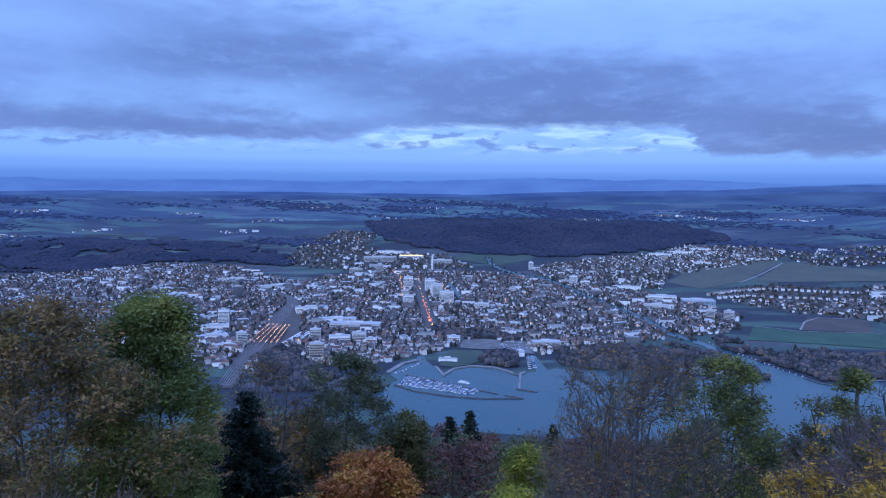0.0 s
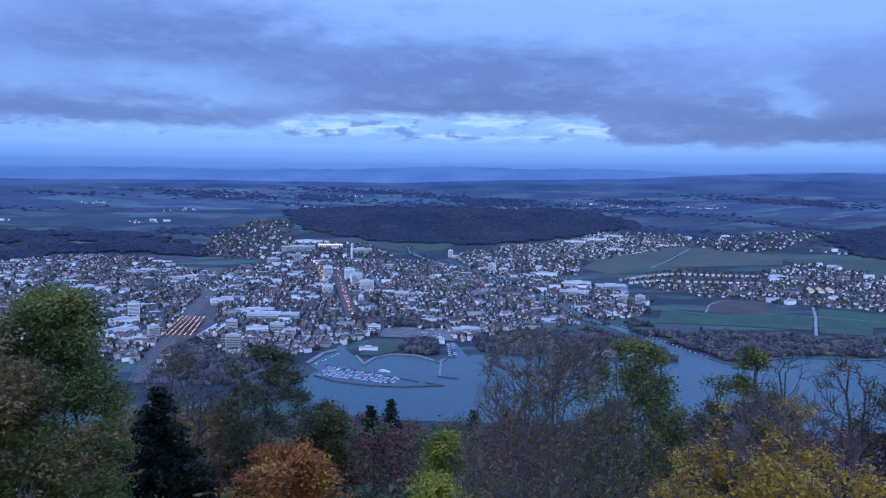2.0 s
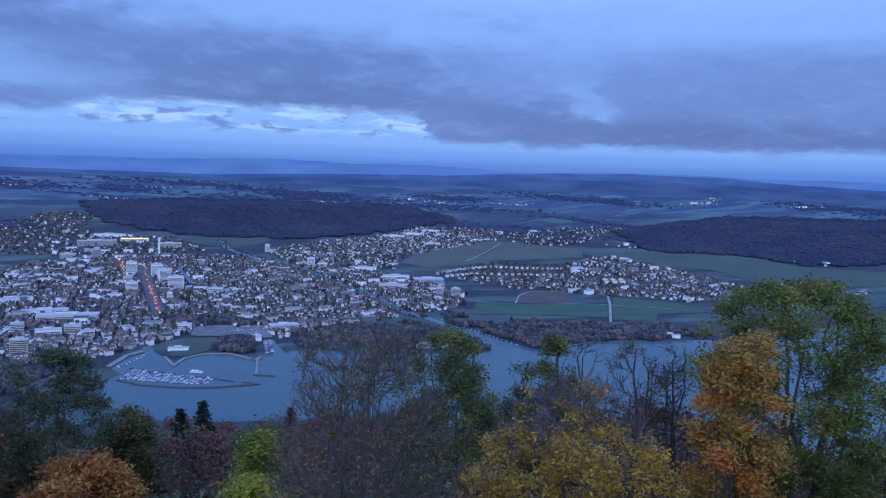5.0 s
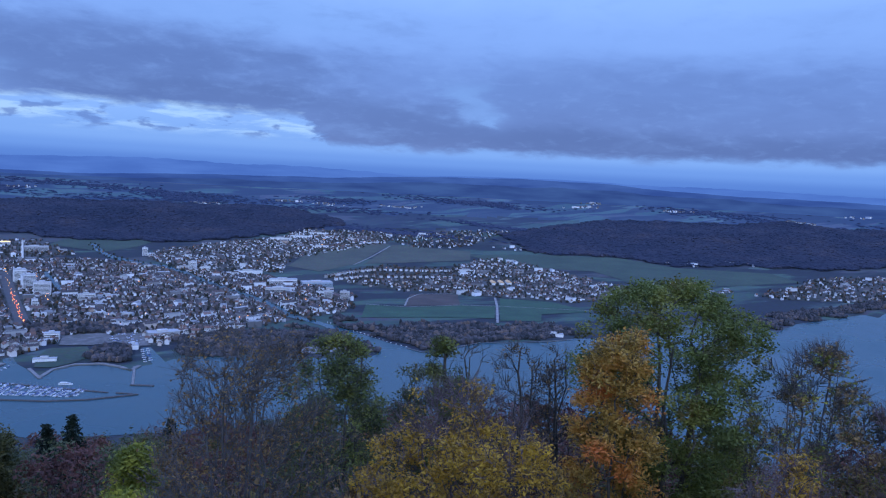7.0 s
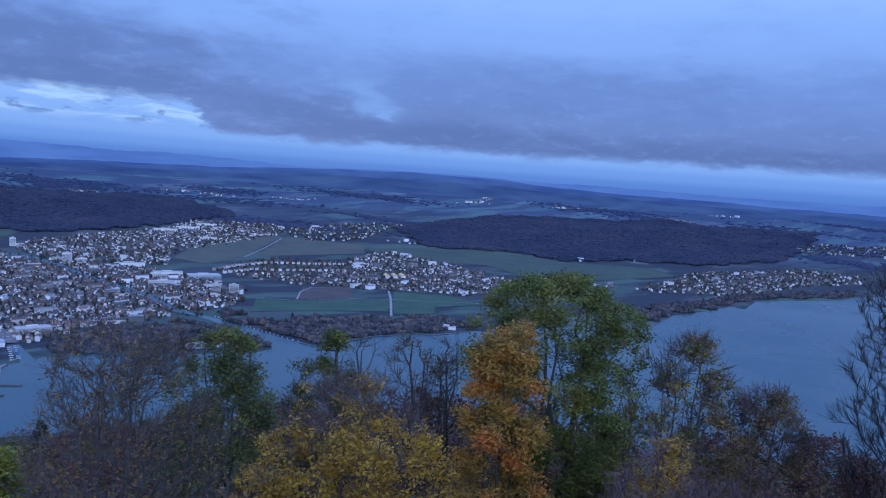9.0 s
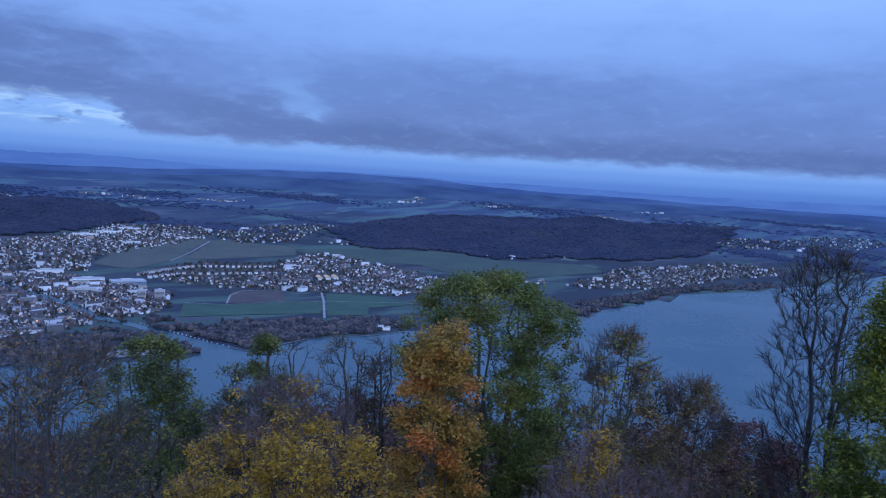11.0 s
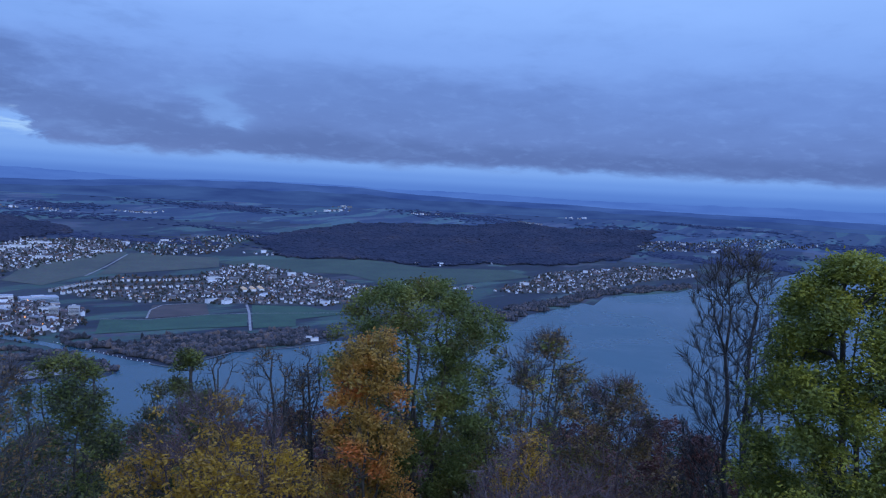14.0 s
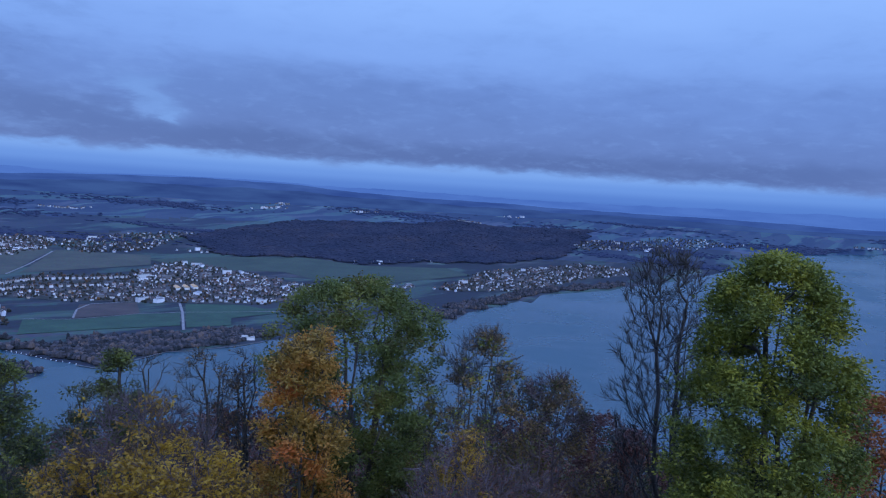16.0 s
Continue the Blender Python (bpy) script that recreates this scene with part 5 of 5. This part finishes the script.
def skeleton_of(g, tall, wide, clear, count, up, forks, shape, void, clump=0.0, hollow=0.02):
    """A branching frame: points in the crown are joined, one by one, to the nearest limb by the shortest way to the foot."""
    pts, salt = [], g.uniform(0, 90)
    lobes = [(g.uniform(0, 2 * math.pi), g.uniform(clear, 1.0), g.uniform(0.55, 1.1)) for _ in range(12)]
    while len(pts) < count:
        u = g.random()
        h = clear + (1 - clear) * u
        if shape == "round":
            env = math.sqrt(max(0.03, 1 - (2 * u - 0.85) ** 2 / 1.4))
        elif shape == "cone":
            env = 1.02 - 0.72 * u
        elif shape == "vase":
            env = 0.32 + 0.88 * u if u < 0.72 else 0.95 * math.sqrt(max(0.02, 1 - ((u - 0.72) / 0.3) ** 2))
        else:
            env = 0.35 + 0.65 * math.sin(math.pi * min(1, u * 0.8 + 0.15))
        a = g.uniform(0, 2 * math.pi)
        k = 1.0
        for la, lh, lf in lobes:
            w = math.exp(-((math.atan2(math.sin(a - la), math.cos(a - la)) / 0.6) ** 2) - ((h - lh) / 0.16) ** 2)
            k += (lf - 0.9) * w * 1.25
        r = wide / 2 * env * max(0.25, k) * math.sqrt(g.uniform(hollow, 1))
        q = (r * math.cos(a), r * math.sin(a), tall * h * (0.93 + 0.07 * k))
        if noise.noise((q[0] * 0.62 + salt, q[1] * 0.62, q[2] * 0.75)) > void or g.random() < 0.08:
            pts.append(q)
    pts = np.array(pts)
    if clump:
        hubs = pts[g.permutation(len(pts))[:max(6, len(pts) // 9)]]
        near_hub = np.argmin(((pts[:, None] - hubs[None]) ** 2).sum(-1), 1)
        pts = pts + clump * (hubs[near_hub] - pts)
    nodes, parent, depth = [np.zeros(3)], [-1], [0.0]
    lean = g.uniform(-0.03, 0.03, 2) * tall
    n = 7
    for i in range(1, n + 1):
        z = tall * clear * 1.15 * i / n
        nodes.append(np.array((lean[0] * (i / n) ** 2 + g.normal(0, 0.05), lean[1] * (i / n) ** 2 + g.normal(0, 0.05), z)))
        parent.append(i - 1)
        depth.append(z)
    for k in range(forks):
        a = 2 * math.pi * (k + g.uniform(-0.3, 0.3)) / forks
        prev = n
        reach = wide * g.uniform(0.1, 0.22) * (0 if forks == 1 else 1)
        z0, z1 = nodes[n][2], tall * g.uniform(0.8, 0.97)
        for i in range(1, 7):
            f = i / 6
            nodes.append(np.array((nodes[n][0] + reach * math.cos(a) * f ** 0.8 + g.normal(0, 0.12), nodes[n][1] + reach * math.sin(a) * f ** 0.8 + g.normal(0, 0.12), z0 + (z1 - z0) * f)))
            parent.append(prev)
            depth.append(depth[prev] + np.linalg.norm(nodes[-1] - nodes[prev]))
            prev = len(nodes) - 1
    P, D = np.zeros((len(nodes) + 3 * count, 3)), np.zeros(len(nodes) + 3 * count)
    P[:len(nodes)], D[:len(nodes)] = nodes, depth
    m = len(nodes)
    par = parent + [-1] * (3 * count)
    seq = np.argsort(np.hypot(pts[:, 0], pts[:, 1]) + 0.25 * pts[:, 2])
    ends = []
    for q in pts[seq]:
        away = P[4:m] - q
        dist = np.linalg.norm(away, axis=1)
        cost = dist + 0.25 * D[4:m] + up * np.maximum(0, P[4:m, 2] - q[2] + 0.35 * np.hypot(away[:, 0], away[:, 1])) * 1.5
        j = int(np.argmin(cost)) + 4
        mid = (P[j] + q) / 2 + g.normal(0, 0.05, 3) * dist[j - 4] + np.array((0, 0, -0.06 * dist[j - 4] if up > 0 else 0))
        P[m], par[m], D[m] = mid, j, D[j] + dist[j - 4] / 2
        P[m + 1], par[m + 1], D[m + 1] = q, m, D[j] + dist[j - 4]
        ends.append(m + 1)
        m += 2
    load = np.zeros(m)
    load[ends] = 1
    for i in range(m - 1, 0, -1):
        load[par[i]] += load[i]
    return P[:m], par[:m], load, ends


def leaves_at(g, centres, each, spread, size):
    """Leaf blades, folded a little, scattered round twig ends."""
    n = len(centres) * each
    c = np.repeat(centres, each, 0) + g.normal(0, 1, (n, 3)) * spread * np.array((1, 1, 0.6))
    a = g.normal(0, 1, (n, 3)) * np.array((1, 1, 0.55))
    a /= np.linalg.norm(a, axis=1)[:, None]
    b = np.cross(a, g.normal(0, 0.8, (n, 3)) + np.array((0, 0, 0.5)))
    b /= np.linalg.norm(b, axis=1)[:, None]
    s = size * g.uniform(0.6, 1.3, n)[:, None]
    nn = np.cross(a, b)
    v = np.stack([c - a * s, c + b * s * 0.45 + nn * s * 0.15, c + a * s, c - b * s * 0.45 + nn * s * 0.15], 1).reshape(-1, 3)
    f = np.arange(4 * n).reshape(-1, 4)
    return v, f


def tree(name, label, x, y, top, wide, seed, leaf=None, bark=None, clear=0.3, count=420, each=34, spread=0.34, size=0.09, up=0.6, forks=3, shape="round", twigs=0, low=None, leaf2=None, share2=0.0, thick=1.0, group="trees on the slope", more=1.5, void=0.0, clump=0.38, thin=0.0, hollow=0.04):
    g = np.random.default_rng(seed)
    foot = float(height(x, y)) if low is None else low
    tall = top - foot
    P, par, load, ends = skeleton_of(g, tall, wide, clear, count, up, forks, shape, void, clump if leaf and each > 9 else 0.0, hollow)
    base_r = 0.012 * tall * thick
    rad = np.maximum(0.011, base_r * (load / load[0]) ** 0.5)
    paths = [(P[par[i]], P[i], min(rad[par[i]], rad[i] * 1.6 + 0.004), rad[i]) for i in range(1, len(P))]
    stout = max(1.0, min(1.5, math.hypot(x, y) / 27))
    if twigs:
        for e in ends:
            out = P[e] - P[par[e]]
            out = out / (np.linalg.norm(out) + 1e-6)
            for k in range(twigs):
                d = out + g.normal(0, 0.5, 3) + np.array((0, 0, 0.35))
                d = d / np.linalg.norm(d)
                q = P[e] - (P[e] - P[par[e]]) * g.uniform(0, 0.9)
                paths.append((q, q + d * g.uniform(0.35, 0.9), 0.010 * stout, 0.005 * stout))
    thing = root(name, pose(x, y, foot), label, "tree", group)
    bare = not leaf or each < 10
    for what, some in (("trunk", [q for q in paths if q[2] >= 0.055]), ("branchwork", [q for q in paths if q[2] < 0.055 and (bare or twigs or q[2] > 0.024)])):
        if some:
            vs, fs = tubes(some)
            limb = link_mesh(what, vs, fs, bark or BARK, parent=thing, smooth=True)
            if what == "branchwork":
                tagged(limb, kind="stuff")
    if leaf and each:
        E_ = P[ends]
        if thin:
            # the leaves have gone from whole boughs, most of all near the top
            gone = np.array([noise.noise((q[0] * 0.45 + seed, q[1] * 0.45, q[2] * 0.45)) for q in E_]) + 0.5 * (E_[:, 2] / tall - 0.6)
            E_ = E_[gone < np.quantile(gone, 1 - thin)]
        if leaf2:
            pick = g.random(len(E_)) < share2
            v, f = leaves_at(g, E_[pick], int(math.ceil(each * more)), spread * 0.9, size * (1.14 if more > 1 else 1.0))
            link_mesh("crown", v, f, leaf2, parent=thing)
            E_ = E_[~pick]
        v, f = leaves_at(g, E_, int(math.ceil(each * more)), spread * 0.9, size * (1.14 if more > 1 else 1.0))
        link_mesh("crown", v, f, leaf, parent=thing)
    return thing


def conifer(name, label, x, y, top, wide, seed, group="trees on the slope", foot=None):
    g = np.random.default_rng(seed)
    foot = float(height(x, y)) if foot is None else foot
    tall = top - foot
    thing = root(name, pose(x, y, foot), label, "tree", group)
    paths, cs = [(np.zeros(3), np.array((0, 0, tall)), 0.011 * tall, 0.02)], []
    z = tall * 0.08
    while z < tall * 0.985:
        f = 1 - z / tall
        for k in range(9):
            a, r = g.uniform(0, 2 * math.pi), wide / 2 * (f ** 0.85) * g.uniform(0.7, 1.15) + 0.08
            q = np.array((r * math.cos(a), r * math.sin(a), z - 0.28 * r + 0.1))
            p = np.array((0, 0, z))
            paths.append((p, q, 0.03 * f + 0.012, 0.008))
            for u in np.linspace(0.25, 1, max(2, int(r / 0.22))):
                cs.append(p + (q - p) * u)
        z += tall * 0.022
    vs, fs = tubes(paths)
    link_mesh("trunk", vs, fs, BARK, parent=thing)
    v, f = leaves_at(g, np.array(cs), 9, 0.14, 0.15)
    link_mesh("crown", v, f, NEEDLE, parent=thing)
    return thing


tree("broadleaf_tree", "tall tree with sparse brown and olive autumn leaves", -14.8, 26.3, -4.3, 10.6, 11, BROWN, BARK_PALE, 0.08, 900, 34, 0.40, 0.085, void=-0.45, forks=5, leaf2=OLIVE, share2=0.35, twigs=3)
tree("broadleaf_tree", "dense green leafy tree beside a brown one", -12.8, 31.2, -4.9, 8.6, 12, GREEN, BARK, 0.06, 1000, 48, 0.36, 0.09, forks=5, void=-0.8)
tree("shrub", "leafless greyish purple shrub thicket", -10.3, 19.5, -8.9, 8.6, 13, BROWN, BARK_RED, 0.05, 520, 7, 0.3, 0.06, up=0.8, forks=6, twigs=6, shape="fan")
conifer("spruce", "dark green spruce with drooping boughs", -10.0, 36.7, -10.6, 11.5, 14)
tree("bare_tree", "grey leafless tree with a few brown leaves", -10.9, 44.7, -11.0, 6.5, 15, BROWN, BARK_PALE, 0.3, 420, 4, 0.3, 0.08, up=0.9, forks=4, twigs=5)
tree("broadleaf_tree", "slender tree with thin grey green foliage", -6.4, 45.6, -10.8, 7.6, 16, DULL, BARK_PALE, 0.25, 560, 24, 0.34, 0.10, forks=4, twigs=3, up=0.7, clump=0.45)
tree("broadleaf_tree", "round dark olive tree", -2.9, 51.9, -16.4, 7.0, 17, OLIVE, BARK, 0.15, 420, 36, 0.42, 0.12, forks=4)
tree("broadleaf_tree", "low rounded tree with rust orange leaves", -3.4, 33.0, -12.6, 6.6, 18, RUST, BARK, 0.1, 420, 40, 0.34, 0.10, forks=4, leaf2=ORANGE, share2=0.3)
tree("broadleaf_tree", "small yellow green tree", 4.4, 37.7, -13.6, 3.4, 19, LIME, BARK, 0.1, 240, 44, 0.32, 0.10)
tree("broadleaf_tree", "light green bushy young tree", 3.4, 32.5, -14.0, 4.4, 20, LIME, BARK, 0.05, 300, 44, 0.34, 0.10)
tree("bare_tree", "wide leafless tree with many upright grey branches and rusty leaf remains", 6.1, 23.2, -5.2, 6.8, 21, BROWN, BARK_PALE, 0.12, 900, 5, 0.25, 0.06, up=1.0, forks=8, twigs=6, shape="fan", thick=1.15)
tree("broadleaf_tree", "green tree with spreading thin limbs", 17.7, 44.6, -10.6, 8.8, 22, GREEN, BARK, 0.2, 640, 26, 0.40, 0.11, forks=4, leaf2=DULL, share2=0.4, twigs=3, up=0.8, clump=0.45, void=-0.3, thin=0.12)
tree("ivy_tree", "dark trunk with dense ivy below bare limbs", 21.0, 36.4, -9.2, 2.6, 23, GREEN, BARK, 0.35, 200, 34, 0.26, 0.09, forks=2, leaf2=DULL, share2=0.5, twigs=3)
tree("ivy_tree", "forked dark trunk with ivy clumps", 19.3, 37.2, -10.7, 2.4, 24, DULL, BARK, 0.4, 150, 22, 0.26, 0.09, forks=3, twigs=3)
tree("bare_tree", "dark leafless tree reaching over the lake", 22.6, 36.0, -9.6, 4.0, 25, None, BARK, 0.35, 200, 0, up=0.5, forks=3, twigs=2)
tree("broadleaf_tree", "broad tree with bright yellow leaves and bare twigs", 14.6, 24.0, -8.0, 9.2, 26, YELLOW, BARK_RED, 0.1, 900, 26, 0.26, 0.085, forks=6, twigs=5, void=-0.3, clump=0.42, thin=0.2)
tree("bare_tree", "tall leafless dark tree with curving limbs", 24.6, 34.0, -9.2, 5.6, 27, BROWN, BARK, 0.4, 300, 2, 0.3, 0.08, up=0.6, forks=4, twigs=3)
tree("bare_tree", "slim leafless dark tree", 26.5, 33.0, -9.3, 3.2, 28, BROWN, BARK, 0.4, 200, 3, 0.3, 0.08, up=0.8, forks=2, twigs=4)
tree("broadleaf_tree", "upright tree with orange and amber autumn leaves", 21.3, 22.6, -5.9, 7.0, 129, ORANGE, BARK, 0.08, 900, 30, 0.26, 0.08, void=-0.35, forks=3, shape="cone", up=0.8, twigs=2, clump=0.45)
tree("broadleaf_tree", "big green ash tree with dark open limbs", 26.56, 24.42, -4.1, 10.6, 30, GREEN, BARK, 0.18, 1050, 48, 0.30, 0.082, forks=5, shape="vase", leaf2=OLIVE, share2=0.2, thick=1.5, void=-0.4, clump=0.42, hollow=0.12)
tree("bare_tree", "dead forked tree without leaves", 32.0, 24.0, -9.6, 2.2, 31, None, BARK, 0.6, 40, 0, forks=3, twigs=2)
tree("broadleaf_tree", "half bare tree with green top and amber leaves", 32.0, 20.6, -6.9, 7.4, 32, DUSTY, BARK_PALE, 0.1, 800, 17, 0.28, 0.085, void=-0.4, forks=6, leaf2=LIME, share2=0.3, twigs=6, up=0.9, thin=0.3)
tree("broadleaf_tree", "rounded tree with thin brown olive leaves", 33.0, 16.9, -8.7, 7.2, 33, DUSTY, BARK_RED, 0.06, 760, 20, 0.30, 0.08, void=-0.4, forks=4, leaf2=OLIVE, share2=0.35, twigs=5, up=0.8, clump=0.42, thin=0.2)
tree("shrub", "pinkish purple leafless shrub thicket", 21.6, 13.4, -9.0, 8.0, 34, MAROON, BARK_RED, 0.05, 600, 4, 0.3, 0.06, up=0.9, forks=7, twigs=7, shape="fan")
tree("shrub", "amber leaved bush at the foot of a tree", 26.0, 17.4, -10.0, 3.4, 44, YELLOW, BARK, 0.05, 220, 18, 0.3, 0.08, forks=4, twigs=2)
tree("bare_tree", "very tall dark leafless tree with fine twigs", 37.85, 13.0, -2.2, 5.8, 35, None, BARK, 0.22, 1000, 0, up=0.85, forks=3, twigs=6, shape="round", thick=1.0, void=-0.5)
tree("broadleaf_tree", "large lime green and yellow tree beside a bare one", 32.4, 6.8, -1.6, 8.3, 36, LIME, BARK, 0.06, 1500, 62, 0.36, 0.08, forks=6, leaf2=GREEN, share2=0.25, thick=1.6, void=-0.8, clump=0.42, hollow=0.15)
tree("broadleaf_tree", "rust red autumn tree behind a green one", 54.8, 4.9, -10.8, 6.6, 37, RUST, BARK, 0.15, 380, 34, 0.42, 0.12)
conifer("spruce", "dark spruce on the slope", 59.0, 6.6, -11.6, 5.0, 38)
conifer("spruce", "dark spruce on the slope", 62.0, 3.0, -11.8, 5.4, 39)
tree("broadleaf_tree", "russet brown tree at the wood edge", 44.6, 17.7, -13.2, 8.6, 40, MAROON, BARK, 0.1, 420, 34, 0.42, 0.11)

# the wood further down the slope: a few kinds, many trees
wood = [
    tree("broadleaf_tree", "maroon brown tree of the slope wood", -70, 190, float(height(-70, 190)) + 13, 8.5, 51, MAROON, BARK, 0.2, 120, 24, 0.62, 0.21, more=0.75, void=-0.2, group="slope wood"),
    tree("broadleaf_tree", "olive green tree of the slope wood", 25, 200, float(height(25, 200)) + 13, 9.0, 52, OLIVE, BARK, 0.2, 120, 24, 0.62, 0.21, more=0.75, void=-0.2, group="slope wood"),
    tree("broadleaf_tree", "brown leaved tree of the slope wood", 80, 180, float(height(80, 180)) + 12, 8.5, 53, BROWN, BARK, 0.2, 120, 24, 0.62, 0.21, more=0.75, void=-0.2, twigs=3, group="slope wood"),
    tree("bare_tree", "grey leafless tree of the slope wood", 120, 150, float(height(120, 150)) + 13, 8.0, 54, MAROON, BARK_RED, 0.2, 200, 4, 0.5, 0.15, more=1.0, twigs=5, up=0.9, forks=5, shape="fan", group="slope wood"),
    tree("broadleaf_tree", "dull green tree of the slope wood", 160, 100, float(height(160, 100)) + 13, 9.0, 55, DULL, BARK, 0.2, 120, 24, 0.62, 0.21, more=0.75, void=-0.2, group="slope wood"),
    tree("broadleaf_tree", "rust leaved tree of the slope wood", 150, 60, float(height(150, 60)) + 11, 7.5, 56, RUST, BARK, 0.2, 120, 24, 0.62, 0.2, more=1.0, group="slope wood"),
    conifer("spruce", "dark spruce of the slope wood", -30, 210, float(height(-30, 210)) + 14, 8.0, 57, "slope wood"),
]
share = np.array((0.38, 0.17, 0.18, 0.17, 0.10, 0.0, 0.0))
spots = []
for k in range(5000):
    az_, d_ = radians(rng.uniform(-36, 92)), 46 * math.exp(rng.uniform(0, 2.3))
    x, y = d_ * math.sin(az_), d_ * math.cos(az_)
    gap_ = 4.6 + 0.010 * d_
    if all((x - a) ** 2 + (y - b) ** 2 > gap_ ** 2 for a, b in spots):
        spots.append((x, y))
    if len(spots) >= 350:
        break
for x, y in spots:
    d_, az_ = math.hypot(x, y), math.degrees(math.atan2(x, y))
    limit = math.tan(radians(-17.6 if -9 < az_ < 16 else (-14.6 if az_ < 0 else -15.6)))
    room = (d_ * limit - float(height(x, y))) / 13.5
    s = min(rng.uniform(1.1, 1.9), room * rng.uniform(0.82, 1.0))
    if s < 0.4:
        continue
    o = copy_thing(wood[int(rng.choice(7, p=share))], pose(x, y, float(height(x, y)) - 0.3, 0, 0, rng.uniform(0, 360)))
    o.scale = (s, s, s)

for az_, d_, top_ in ((2.3, 118, -17.5), (0.7, 124, -17.95), (9.0, 150, -18.3)):
    x, y = d_ * math.sin(radians(az_)), d_ * math.cos(radians(az_))
    foot_ = float(height(x, y)) - 0.3
    o = copy_thing(wood[6], pose(x, y, foot_, 0, 0, 40 * az_))
    o.scale = ((d_ * math.tan(radians(top_)) - foot_) / 14.0,) * 3

# undergrowth that closes the gaps between the near trunks
bushes = [
    tree("bush", "dark green bush of the undergrowth", 0, 26, float(height(0, 26)) + 3.2, 4.5, 61, DULL, BARK, 0.05, 90, 26, 0.42, 0.13, more=1.0, group="undergrowth"),
    tree("bush", "brown leaved bush of the undergrowth", 18, 32, float(height(18, 32)) + 3.5, 4.5, 62, BROWN, BARK_RED, 0.05, 110, 18, 0.4, 0.11, more=1.0, twigs=4, group="undergrowth"),
    tree("bush", "olive bush of the undergrowth", 28, 12, float(height(28, 12)) + 3.2, 4.5, 63, OLIVE, BARK, 0.05, 90, 26, 0.42, 0.13, more=1.0, group="undergrowth"),
]
for k in range(170):
    az_, d_ = radians(rng.uniform(-38, 94)), rng.uniform(24, 66)
    o = copy_thing(bushes[k % 3], pose(d_ * math.sin(az_), d_ * math.cos(az_), float(height(d_ * math.sin(az_), d_ * math.cos(az_))) - 0.2, 0, 0, rng.uniform(0, 360)))
    s = rng.uniform(1.0, 2.0)
    o.scale = (s, s, s)
